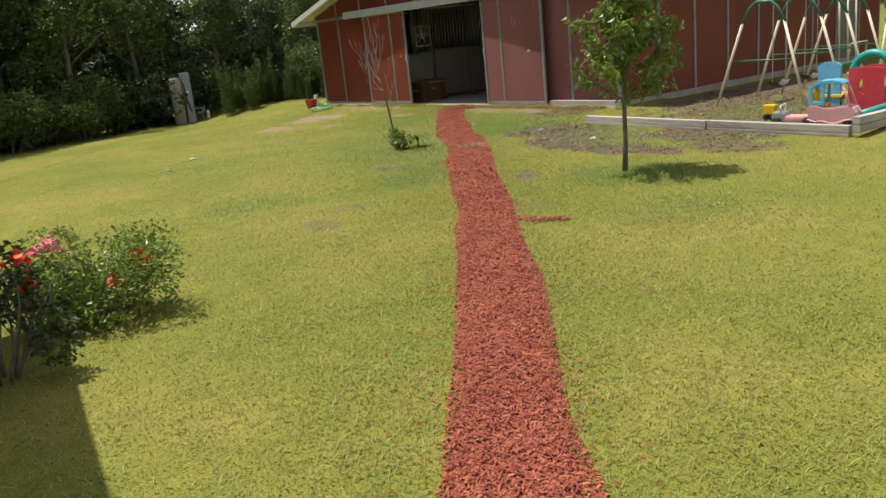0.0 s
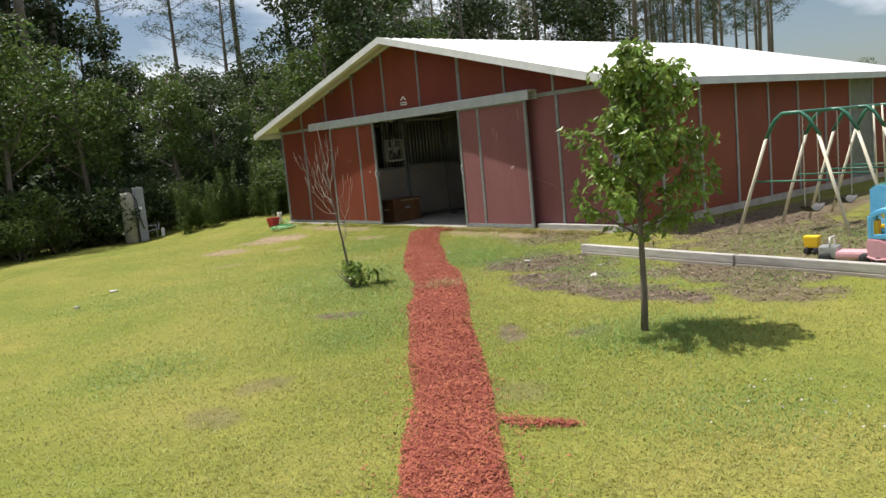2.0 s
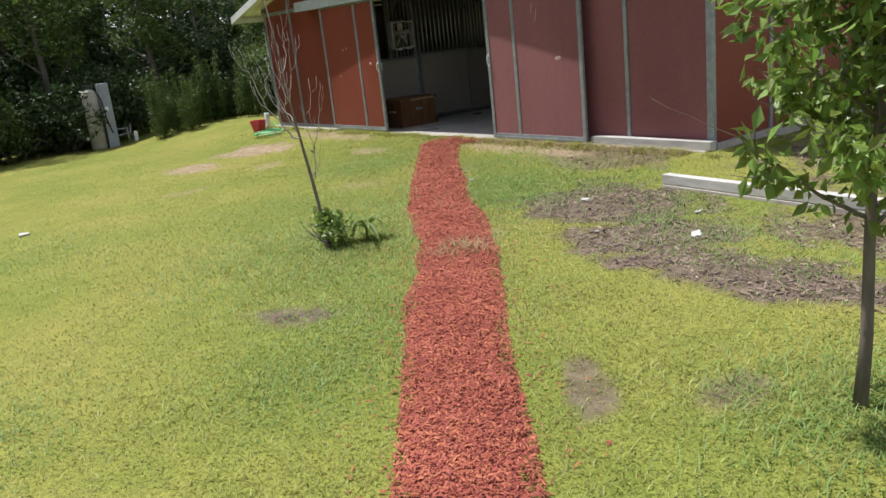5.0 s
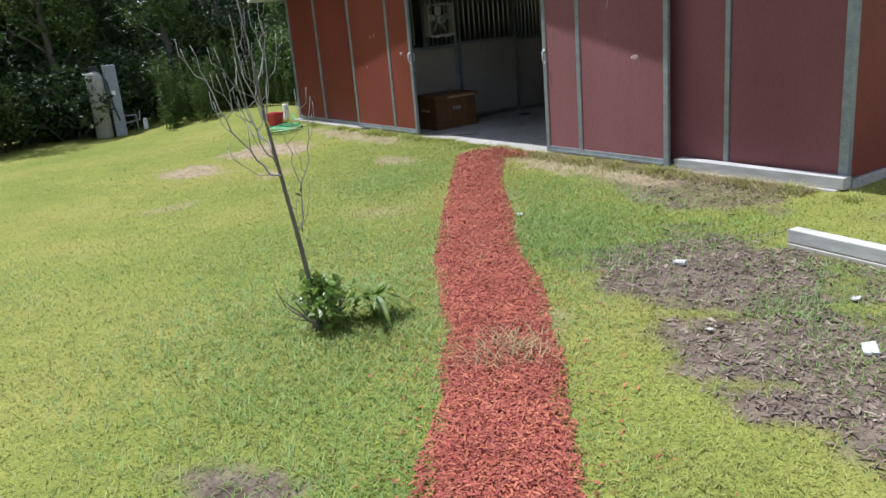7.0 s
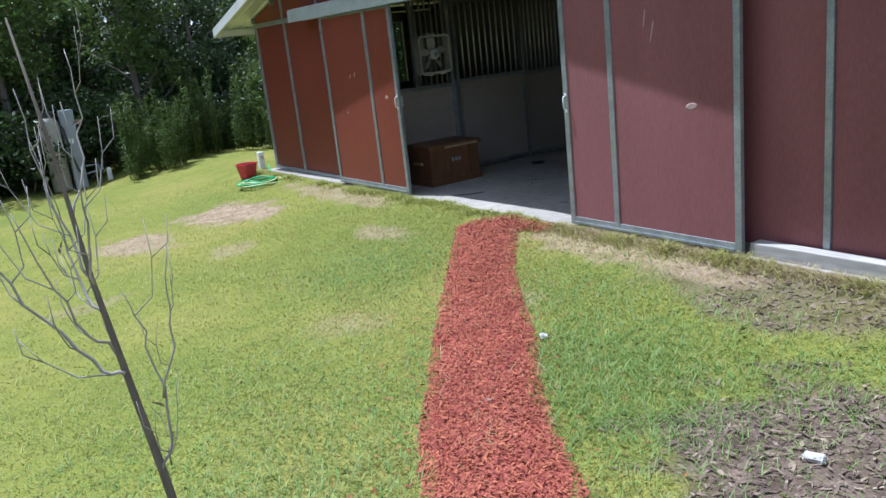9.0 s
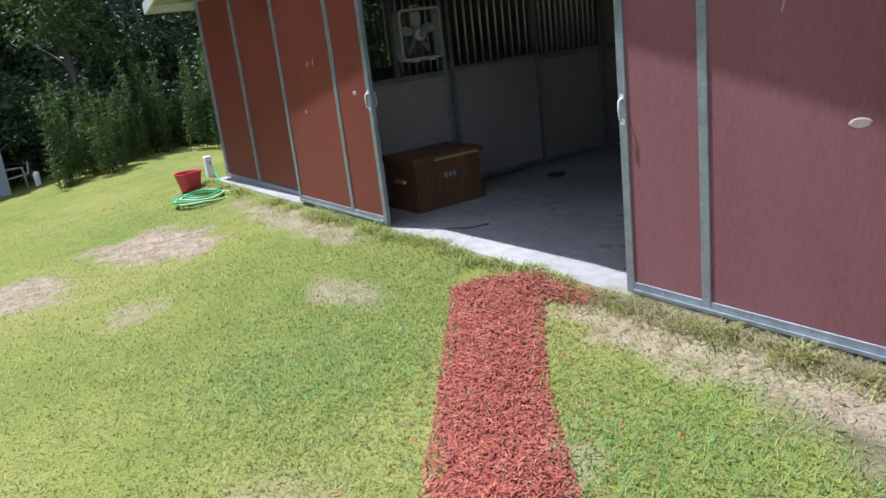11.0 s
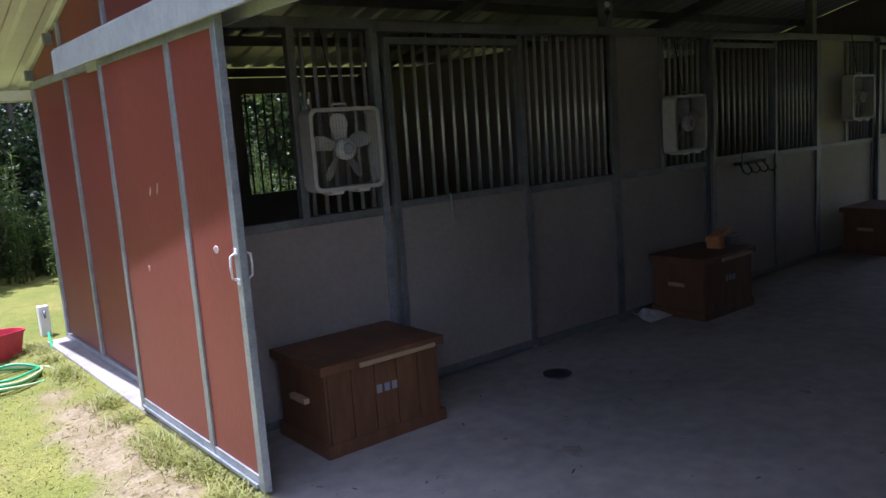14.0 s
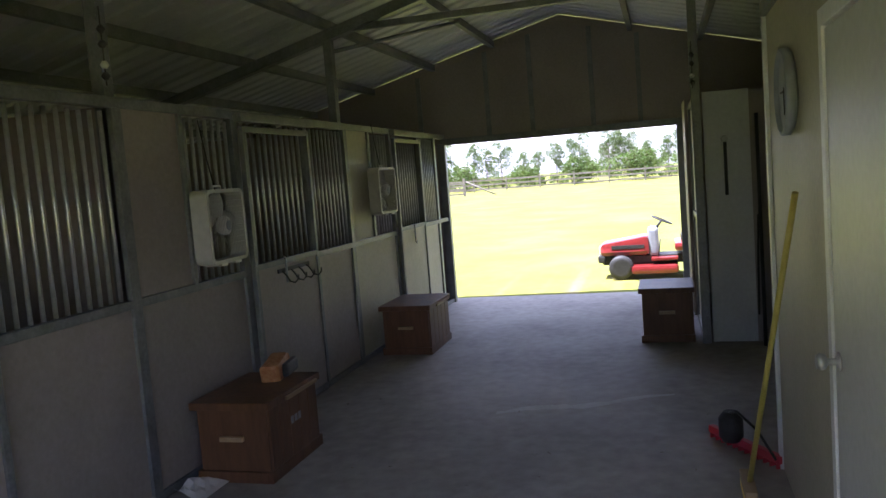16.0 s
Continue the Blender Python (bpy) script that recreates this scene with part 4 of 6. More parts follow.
drain = tagged(part("floor_drain", lathe(bmesh.new(), [(0.09, 0.0), (0.095, 0.012), (0.06, 0.014), (0.05, 0.004)], 20, pose(12.86, 15.50, 0.0)), M_BLACK), "round dark blue rubber ring lying on the concrete", "ring")
tagged(part("twig", tb([(10.84, 14.92, 0.006), (10.93, 14.74, 0.012), (11.04, 14.62, 0.010), (11.22, 14.58, 0.006)], 0.006, 6), M_BARK), "thin dark twig lying on the concrete slab", "twig")
strap = empty("lead_strap", "black webbing strap with a steel snap hung on the panel", "strap", pose(18.195, 12.60, 1.90))
part("ring", tb([(0, 0.03 * math.cos(a), 0.03 * math.sin(a)) for a in (k * math.pi / 6 for k in range(12))], 0.006, 6, closed=True), M_BAR, strap)
part("webbing", bx(-0.014, -0.004, -0.015, 0.015, -0.52, -0.03, bev=0.003), M_BLACK, strap)
# scraper and cable beside the wall
sc = empty("floor_tool", "red toothed metal rake head with a black cable", "rake", pose(15.24, 12.78, 0.0, 0, 0, 32))
part("head", bx(-0.32, 0.32, -0.02, 0.02, 0.03, 0.075, bev=0.004), M_PLASTIC_RED, sc)
for k in range(12):
    x = -0.30 + k * 0.0545
    part("tooth", bx(x - 0.006, x + 0.006, -0.02, 0.02, 0.0, 0.03), M_PLASTIC_RED, sc)
part("motor", lathe(bmesh.new(), [(0.05, 0.0), (0.07, 0.03), (0.07, 0.14), (0.04, 0.18)], 14, pose(0.05, 0.05, 0.06)), M_BLACK, sc)
part("cable", tb([(-0.3, 0.02, 0.05), (-0.2, 0.06, 0.2), (-0.05, 0.08, 0.27), (0.08, 0.06, 0.22)], 0.008, 6), M_BLACK, sc)
shovel = empty("long_tool", "dark long-handled tool standing in the recess", "tool", pose(18.0, 12.34, 0.0))
part("shaft", tb([(0, 0, 0.0), (0.02, 0.0, 2.1)], 0.016, 8), M_BLACK, shovel)
part("cable", tb([(0, 0.02, 1.2), (-0.15, 0.05, 0.8), (-0.05, 0.05, 0.3)], 0.01, 6), M_BLACK, shovel)
for x, y in ((14.2, 16.02), (18.18, 12.86)):
    ch = empty("insulator", "string of dark insulators and hooks hung on a post", "fitting", pose(x - 0.07, y, 2.38))
    for k, zz in enumerate((0.05, 0.11, 0.22, 0.30)):
        part("bead", lathe(bmesh.new(), [(0.012, -0.02), (0.025, 0.0), (0.012, 0.02)], 10, pose(0, 0, zz)), M_PLASTIC_WHITE if k == 1 else M_BLACK, ch)
    part("wire", tb([(0, 0, 0.0), (0, 0, 0.42)], 0.004, 5), M_BLACK, ch)

# ---- riding mower behind the barn ----
mow = empty("riding_mower", "red riding lawn mower parked on the grass", "mower", pose(23.3, 13.2, -0.06, 0, 0, 0))


def wheel(parent, x, y, r, w, rim_mat):
    ty = part("wheel", lathe(bmesh.new(), [(r * 0.62, -w / 2), (r * 0.9, -w / 2), (r, -w * 0.3), (r, w * 0.3), (r * 0.9, w / 2), (r * 0.62, w / 2)], 20, pose(x, y, r, 0, 90, 0)), M_BLACK, parent)
    part("rim", lathe(bmesh.new(), [(r * 0.15, -w * 0.42), (r * 0.62, -w * 0.3), (r * 0.62, w * 0.3), (r * 0.15, w * 0.42)], 16, pose(x, y, r, 0, 90, 0)), rim_mat, ty)
    return ty


for sx in (-0.33, 0.33):
    wheel(mow, sx, 0.66, 0.19, 0.16, M_GREY)
    wheel(mow, sx * 1.15, -0.52, 0.25, 0.22, M_GREY)
bm = bx(-0.27, 0.27, 0.22, 0.98, 0.36, 0.66, bev=0.07)
for v in bm.verts:
    if v.co.z > 0.5:
        v.co.z -= max(0, v.co.y - 0.55) * 0.25
        v.co.x *= 0.9
part("hood", bm, M_MOWER, mow)
part("bumper", bx(-0.26, 0.26, 0.9, 1.02, 0.26, 0.38, bev=0.03), M_BLACK, mow)
part("grille", bx(-0.17, 0.17, 0.97, 0.995, 0.40, 0.52, bev=0.01), M_PLASTIC_WHITE, mow, "pale headlamp grille")
for s in (-1, 1):
    part("side_stripe", bx(s * 0.262 - 0.006, s * 0.262 + 0.006, 0.3, 0.8, 0.47, 0.53, bev=0.004), M_BLACK, mow)
part("chassis", bx(-0.2, 0.2, -0.7, 0.95, 0.22, 0.36, bev=0.02), M_BLACK, mow)
part("dash", bx(-0.22, 0.22, 0.08, 0.24, 0.34, 0.78, bev=0.05), M_GREY, mow)
part("steering_column", tb([(0, 0.12, 0.74), (0, 0.02, 0.88)], 0.02, 8), M_BLACK, mow)
part("steering_wheel", tb([(0.17 * math.cos(a), 0.02 + 0.15 * math.sin(a), 0.88 + 0.07 * math.sin(a)) for a in (k * math.pi / 9 for k in range(18))], 0.014, 6, closed=True), M_BLACK, mow)
part("fender", bx(-0.42, 0.42, -0.85, -0.15, 0.42, 0.55, bev=0.06), M_MOWER, mow)
part("footplate", bx(-0.38, 0.38, -0.2, 0.2, 0.28, 0.33, bev=0.015), M_MOWER, mow)
bm = bx(-0.22, 0.22, -0.62, -0.25, 0.55, 0.66, bev=0.04)
box(bm, -0.22, 0.22, -0.70, -0.60, 0.60, 0.90, bev=0.04)
part("seat", bm, M_BLACK, mow)
part("deck", bx(-0.48, 0.48, -0.2, 0.5, 0.09, 0.22, bev=0.05), M_MOWER, mow)
part("lever", tb([(-0.3, 0.1, 0.3), (-0.32, 0.05, 0.62)], 0.01, 6), M_BLACK, mow)


# ---- young leafy tree ----
def limb(bm, p, d, length, r, depth, rng, tips, wob=0.25, up=0.25, keep=3):
    """A tapering limb that wanders and forks."""
    pts, rad = [Vector(p)], [r]
    d = Vector(d).normalized()
    n = 5
    for k in range(n):
        d = (d + Vector(rng.normal(0, wob, 3)) * 0.35 + Vector((0, 0, up * 0.12))).normalized()
        pts.append(pts[-1] + d * length / n)
        rad.append(r * (1 - 0.65 * (k + 1) / n))
    tube(bm, pts, rad, 6 if r > 0.006 else 4)
    tips.append(pts)
    if depth > 0:
        for k in range(keep):
            i = int(rng.integers(2, n + 1))
            q = (d + Vector(rng.normal(0, 0.55, 3))).normalized()
            limb(bm, pts[i], q, length * rng.uniform(0.45, 0.7), rad[i] * 0.75, depth - 1, rng, tips, wob, up, keep)


rng = np.random.default_rng(7)
tx, ty_ = 6.34, 5.36
tree = empty("young_tree", "slim young pear tree with a leafy oval crown", "tree", pose(tx, ty_, float(gz(tx, ty_)) - 0.02))
bm, tips = bmesh.new(), []
tpts = [(0, 0, 0), (0.015, -0.01, 0.35), (0.03, 0.0, 0.75), (0.03, 0.0, 0.98), (0.05, -0.02, 1.35), (0.06, -0.03, 1.8), (0.07, -0.02, 2.2)]
tube(bm, tpts, [0.034, 0.027, 0.024, 0.022, 0.017, 0.011, 0.005], 8)
for k in range(26):
    z = 0.80 + 1.32 * k / 26
    a = k * 2.4
    f = (z - 0.85) / 1.3
    L = 0.64 * (1 - 0.42 * f) * rng.uniform(0.75, 1.1)
    limb(bm, (0.03 + 0.03 * f, -0.02 * f, z), (math.cos(a), math.sin(a), 0.45 + 0.8 * f), L, 0.009 * (1.1 - 0.5 * f), 1, rng, tips, keep=4)
part("trunk", bm, M_BARK, tree)
pos = []
for pts in tips:
    for i in range(1, len(pts)):
        for k in range(6 if i < 3 else 9):
            s = rng.uniform(0, 1)
            q = pts[i - 1].lerp(pts[i], s) + Vector(rng.normal(0, 0.035, 3))
            pos.append((q.x, q.y, max(q.z, 0.72)))
for k in range(60):
    pos.append(tuple(np.array([0.07, -0.02, 2.1 + 0.35 * rng.random()]) + rng.normal(0, 0.05, 3)))
pos = np.array(pos)
fit_in = ((pos[:, 0] - 0.05) / 0.62) ** 2 + ((pos[:, 1] + 0.02) / 0.62) ** 2 + np.where(pos[:, 2] > 1.45, (pos[:, 2] - 1.45) / 1.02, (pos[:, 2] - 1.45) / 0.78) ** 2 < 1.05
pos = pos[fit_in]
leaves("crown", pos, 0.082, M_LEAF, tree, rng=rng, ratio=0.48, droop=0.9)

# ---- bare sapling with plants at its foot ----
rng = np.random.default_rng(11)
sx_, sy_ = 6.36, 9.90
sap = empty("bare_sapling", "leafless leaning sapling with pale thin branches", "sapling", pose(sx_, sy_, float(gz(sx_, sy_)) - 0.02))
left = Vector((-0.60, 0.48, 0))
bm, tips = bmesh.new(), []
sp = [left * 0.0, left * 0.04 + Vector((0, 0, 0.35)), left * 0.08 + Vector((0, 0, 0.62)), left * 0.14 + Vector((0, 0, 0.95)), left * 0.20 + Vector((0, 0, 1.3)), left * 0.24 + Vector((0, 0, 1.7)), left * 0.30 + Vector((0, 0, 2.1))]
tube(bm, sp, [0.019, 0.016, 0.0145, 0.012, 0.009, 0.006, 0.003], 8)
part("trunk", bm, M_BARK, sap)
deep = Vector((0.62, 0.78, 0))
tips = []


def twigs(pts, r, n_side, seed):
    """One thin branch that curves up, with finer twigs along it."""
    g_ = np.random.default_rng(seed)
    q = [left * a + deep * b + Vector((0, 0, c)) for a, b, c in pts]
    fine_ = []
    for k in range(len(q) - 1):
        for s in (0.0, 0.33, 0.67):
            fine_.append(q[k].lerp(q[k + 1], s) + Vector(g_.normal(0, 0.007, 3)))
    fine_.append(q[-1])
    m_ = len(fine_)
    bm = bmesh.new()
    tube(bm, fine_, [r * (1 - 0.75 * k / (m_ - 1)) for k in range(m_)], 6)
    n_side = max(1, round(n_side * 0.6))
    for k in range(n_side):
        i_ = 2 + int((m_ - 4) * (k + g_.random()) / n_side)
        p = fine_[i_]
        d = (fine_[i_ + 1] - p).normalized()
        o = (left * g_.uniform(0.25, 0.9) * (-1) ** k + deep * g_.normal(0, 0.5)).normalized()
        L = g_.uniform(0.10, 0.26)
        t_ = [p, p + d * L * 0.2 + o * L * 0.28, p + d * L * 0.5 + o * L * 0.42 + Vector((0, 0, L * 0.2)), p + d * L * 0.75 + o * L * 0.45 + Vector((0, 0, L * 0.45))]
        tube(bm, t_, [r * 0.42, r * 0.36, r * 0.28, r * 0.18], 5)
        tips.append(t_)
        e = t_[2]
        tube(bm, [e, e + o * L * 0.22 + Vector((0, 0, 0.04)), e + o * L * 0.26 + Vector((0, 0, 0.13))], [r * 0.33, r * 0.28, r * 0.18], 5)
    part("branch", bm, M_BARK_PALE, sap)


for k, (pts, r, ns) in enumerate((
        (((0.08, 0, 0.60), (0.03, 0.02, 0.70), (0.02, 0.03, 0.90), (0.06, 0.04, 1.10), (0.10, 0.02, 1.24)), 0.007, 4),
        (((0.02, 0.03, 0.86), (-0.06, 0.0, 1.05), (-0.13, -0.03, 1.24), (-0.17, -0.04, 1.42)), 0.0055, 3),
        (((0.14, 0, 0.98), (0.22, -0.03, 1.00), (0.33, -0.07, 1.13), (0.45, -0.12, 1.33), (0.53, -0.15, 1.55), (0.60, -0.16, 1.75)), 0.009, 8),
        (((0.17, 0, 1.10), (0.24, 0.05, 1.16), (0.33, 0.10, 1.26), (0.40, 0.14, 1.42), (0.43, 0.16, 1.66)), 0.008, 7),
        (((0.16, 0, 1.05), (0.20, -0.08, 1.14), (0.25, -0.15, 1.32), (0.30, -0.20, 1.56)), 0.007, 5),
        (((0.20, 0, 1.30), (0.27, 0.03, 1.42), (0.34, 0.04, 1.62), (0.37, 0.04, 1.90)), 0.006, 6),
        (((0.20, 0, 1.28), (0.15, -0.04, 1.42), (0.10, -0.08, 1.60), (0.09, -0.10, 1.85)), 0.006, 5),
        (((0.22, 0, 1.48), (0.20, 0.07, 1.62), (0.18, 0.12, 1.80), (0.20, 0.14, 2.0)), 0.005, 4),
        (((0.05, 0, 0.62), (-0.02, -0.02, 0.75), (-0.10, -0.03, 0.98)), 0.004, 1))):
    twigs(pts, r * 0.85, ns, 60 + k)
dead = np.array([p[-1][:] for p in tips[::7]]) + rng.normal(0, 0.02, (len(tips[::7]), 3))
leaves("dead_leaves", dead, 0.05, M_CHIPDARK, sap, rng=rng)


def shrub(name, x, y, r, h, n, size, mat, label, category, seed, lumps=7, stems=8, ratio=0.5, flower=None, m_stem=None, low=0.35):
    """A low shrub: thin stems and leaves gathered in uneven lumps."""
    g = np.random.default_rng(seed)
    s = empty(name, label, category, pose(x, y, float(gz(x, y)) - 0.01))
    tips_ = []
    for k in range(stems):
        bm = bmesh.new()
        a = g.uniform(0, 6.28)
        limb(bm, (0.2 * r * math.cos(a), 0.2 * r * math.sin(a), 0), (math.cos(a) * r, math.sin(a) * r, h * 0.8), h * g.uniform(0.6, 0.95), 0.008 + 0.006 * r, 1, g, tips_, keep=2)
        part("stem", bm, m_stem or M_BARK, s)
    c = np.stack([g.normal(0, 0.42 * r, lumps), g.normal(0, 0.42 * r, lumps), h * g.uniform(low, 0.85, lumps)], 1)
    which = g.integers(0, lumps, n)
    d = g.normal(size=(n, 3))
    d /= np.linalg.norm(d, axis=1)[:, None]
    p = c[which] + d * (g.uniform(0.35, 1.0, n) ** 0.5)[:, None] * np.array([0.5 * r, 0.5 * r, 0.32 * h]) * g.uniform(0.6, 1.2, lumps)[which][:, None]
    p = p[p[:, 2] > 0.02]
    leaves("foliage", p, size, mat, s, rng=g, ratio=ratio, droop=0.1)
    if flower:
        fm, places = flower
        for fx, fy, fz in places:
            q = np.array([fx, fy, fz]) + g.normal(0, 0.028, (26, 3))
            leaves("blossom", q, 0.045, fm, s, rng=g, ratio=0.9, droop=-0.3)
    return s


shrub("small_shrub", sx_ + 0.03, sy_ - 0.08, 0.22, 0.34, 420, 0.06, M_LEAF, "small bright green leafy shrub at the sapling's foot", "shrub", 3, ratio=0.7)
ag = empty("broadleaf_weed", "weed with a rosette of long pale green leaves", "weed", pose(sx_ + 0.30, sy_ - 0.16, float(gz(sx_ + 0.3, sy_ - 0.16))))
g = np.random.default_rng(5)
for k in range(18):
    a, L, e = k * 2.4, g.uniform(0.16, 0.30), g.uniform(0.3, 1.2)
    bm = bmesh.new()
    rows = []
    for j in range(5):
        s = j / 4
        r_, z_ = L * s, 0.12 + 0.14 * math.sin(e) * s * 2 - 0.22 * s * s + 0.05 * (k / 18)
        w = 0.026 * math.sin(math.pi * min(0.97, 0.12 + 0.88 * s))
        ca, sa = math.cos(a), math.sin(a)
        rows.append([bm.verts.new((r_ * ca + t * w * -sa, r_ * sa + t * w * ca, z_ + abs(t) * 0.006)) for t in (-1, 0, 1)])
    for p, q in zip(rows, rows[1:]):
        for t in (0, 1):
            bm.faces.new((p[t], p[t + 1], q[t + 1], q[t]))
    part("leaf", bm, M_LEAF, ag)
part("stem", tb([(0, 0, 0), (0, 0, 0.2)], 0.012, 6), M_LEAF, ag)
shrub("flower_bush", 0.60, 5.46, 0.50, 0.62, 7500, 0.04, M_LEAF, "low rose bush with red and pink blossoms", "bush", 21, lumps=16, stems=16, low=0.18,
      flower=(M_FLOWER, [(0.26, -0.22, 0.40), (0.03, -0.30, 0.33), (0.24, -0.2, 0.46)]))
shrub("flower_bush", 0.16, 5.52, 0.30, 0.66, 2000, 0.04, M_LEAF, "dense shaded rose bush with pink and red blossoms", "bush", 22, lumps=12, stems=12, low=0.2,
      flower=(M_FLOWER_P, [(0.16, 0.0, 0.64), (0.20, 0.03, 0.60), (0.10, -0.05, 0.62)]))
# the house's shade is put into this bush: dark wood leaf, not young leaf
shrub("flower_bush", -0.22, 4.75, 0.36, 0.80, 2600, 0.05, M_WOODLEAF, "rose bush with the house's shade painted into its dark leaves", "bush", 23, lumps=9, stems=12,
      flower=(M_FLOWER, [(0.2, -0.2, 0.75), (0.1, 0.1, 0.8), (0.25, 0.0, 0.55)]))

# house corner whose eaves shade the flower bed
house = empty("house", "plain pale house with low eaves beside the flower bed", "house", pose(-0.56, 4.05, 0.0, 0, 0, -9.1), kind="structure")
part("wall", bx(-6.0, -0.5, -0.8, 2.3, -0.4, 2.5), M_TRIM, house)
part("roof", bx(-6.3, 0.0, -1.3, 2.6, 2.5, 2.62, bev=0.01), M_GREY, house)

# ---- woods, far trees ----
def broadleaf(name, h, r, z0, n, size, mat, seed, label, trunk_r=0.12, blobs=26):
    """A tree with tapered trunk, limbs and a crown of many leaves gathered in uneven clumps."""
    g = np.random.default_rng(seed)
    t = empty(name, label, "tree", pose(0, 0, 0), group="trees of the wood edge")
    bm, tips_ = bmesh.new(), []
    tube(bm, [(0, 0, -0.3), (0.08, 0.03, h * 0.3), (0.02, 0.1, h * 0.6), (0.1, 0.0, h * 0.9)], [trunk_r, trunk_r * 0.8, trunk_r * 0.5, 0.02], 8)
    for k in range(9):
        a = g.uniform(0, 6.28)
        zz = z0 + (h * 0.85 - z0) * k / 9
        limb(bm, (0.05, 0.05, zz), (math.cos(a), math.sin(a), 0.7), r * 0.8, trunk_r * 0.3, 0, g, tips_)
    part("trunk", bm, M_BARK, t)
    zc = g.uniform(0, 1, blobs)
    prof = np.sqrt(np.clip(1 - (2 * zc - 0.85) ** 2 * 0.75, 0.05, 1))
    a = g.uniform(0, 6.28, blobs)
    c = np.stack([np.cos(a) * r * prof * g.uniform(0.3, 0.85, blobs), np.sin(a) * r * prof * g.uniform(0.3, 0.85, blobs), z0 + (h - z0) * zc], 1)
    w = g.integers(0, blobs, n)
    d = g.normal(size=(n, 3))
    d /= np.linalg.norm(d, axis=1)[:, None]
    br = g.uniform(0.25, 0.5, blobs) * r
    p = c[w] + d * (g.uniform(0.3, 1, n) ** 0.4)[:, None] * br[w][:, None] * np.array([1, 1, 0.7])
    leaves("crown", p, size, mat, t, rng=g, ratio=0.6, droop=0.35)
    return t


def place(ob, spots):
    """Sets the first copy at the first spot and copies at the rest: (x, y, z, turn, scale)."""
    for k, (x, y, z, turn, s) in enumerate(spots):
        o = ob if k == 0 else copy_thing(ob, pose(0, 0, 0))
        o.scale = (s, s, s)
        o.location = (x, y, z)
        o.rotation_euler = (0, 0, radians(turn))


g = np.random.default_rng(31)
variants = [broadleaf("oak_tree", 8.5, 2.3, 0.6, 9000, 0.17, M_WOODLEAF, 41, "dark green broadleaf tree at the edge of the wood"),
            broadleaf("oak_tree", 7.0, 2.0, 0.4, 8000, 0.15, M_WOODLEAF, 42, "dense dark broadleaf tree at the edge of the wood"),
            broadleaf("oak_tree", 9.5, 2.6, 1.6, 9000, 0.19, M_WOODLEAF, 43, "tall broadleaf tree with an open dark base"),
            broadleaf("sunlit_tree", 6.5, 1.9, 0.5, 8000, 0.14, M_WOODLEAF_L, 44, "broadleaf tree at the wood edge with sunlight painted into its leaves")]
spots = [[], [], [], []]


def low_growth(x, y, k):
    """Between the tall wood and the barn the trees are lower and the sky shows over them."""
    d = y - 26.4
    if not 8.0 + 0.29 * d < x < 15.6 + 0.58 * d:
        return 0
    return (5.3 + 0.147 * d) * g.uniform(0.76, 1.0) / (8.5, 7.0, 9.5, 6.5)[k]


for row, (y0, dx, lo, hi, sc) in enumerate(((26.4, 2.1, -9, 19, 0.76), (29.6, 2.5, -13, 26, 0.84), (34.0, 3.2, -18, 40, 0.98), (38.5, 2.6, -22, 34, 1.05), (42.0, 2.8, -24, 30, 1.1))):
    x = lo
    while x < hi:
        # sunlit stretch of the wood: mostly trees with the sun in their colour
        k = 3 if row < 2 and 4.5 < x < 17 and g.random() < 0.7 else int(g.integers(0, 4)) if row < 2 else int(g.integers(0, 3))
        yy = y0 + g.uniform(-0.7, 0.7)
        spots[k].append((x + g.uniform(-0.5, 0.5), yy, float(gz(x, yy)), g.uniform(0, 360), low_growth(x, yy, k) or sc * g.uniform(0.85, 1.15) * (1.45 if x < 3.5 else 1.2)))
        x += dx
for x, y, s in ((-4, 20.5, 1.0), (-6, 17, 1.1), (-8.5, 13.5, 1.1), (1.2, 24.6, 0.75), (17.5, 25.5, 1.0)):
    spots[3 if s < 1 else 0].append((x, y, float(gz(x, y)), g.uniform(0, 360), s))
for k in range(54):
    spots[3].append((g.uniform(100, 124), -45 + k * 2.5, -0.2, g.uniform(0, 360), g.uniform(0.7, 1.25)))
for k in range(22):
    spots[int(g.integers(0, 3))].append((g.uniform(44, 60), -26 + k * 1.45, -0.2, g.uniform(0, 360), g.uniform(0.75, 1.25)))
for v, sp_ in zip(variants, spots):
    place(v, sp_)

# undergrowth along the wood edge
under = [shrub("underbrush", 0, 0, 0.9, 1.2, 2600, 0.10, M_WOODLEAF, "dark underbrush at the foot of the wood", "bush", 61, lumps=12, stems=6),
         shrub("underbrush", 0, 0, 1.0, 1.7, 2800, 0.10, M_WOODLEAF_L, "leafy green underbrush at the foot of the wood", "bush", 62, lumps=14, stems=6)]
us = [[], []]
x = -4.0
while x < 15.5:
    y = 24.4 + g.uniform(-0.4, 0.8)
    if not 7.2 < x < 9.4:
        us[int(g.random() < 0.45)].append((x, y, float(gz(x, y)) - 0.02, g.uniform(0, 360), g.uniform(0.7, 1.15)))
    us[0].append((x + 0.2, y + 4.6, float(gz(x, y)) - 0.02, g.uniform(0, 360), g.uniform(1.6, 2.3)))
    us[0].append((x + 0.4, y + 1.3, float(gz(x, y)) - 0.02, g.uniform(0, 360), g.uniform(1.0, 1.5)))
    us[0].append((x + 0.1, y + 8.2, float(gz(x, y)) - 0.02, g.uniform(0, 360), g.uniform(2.0, 2.8)))
    x += 0.95
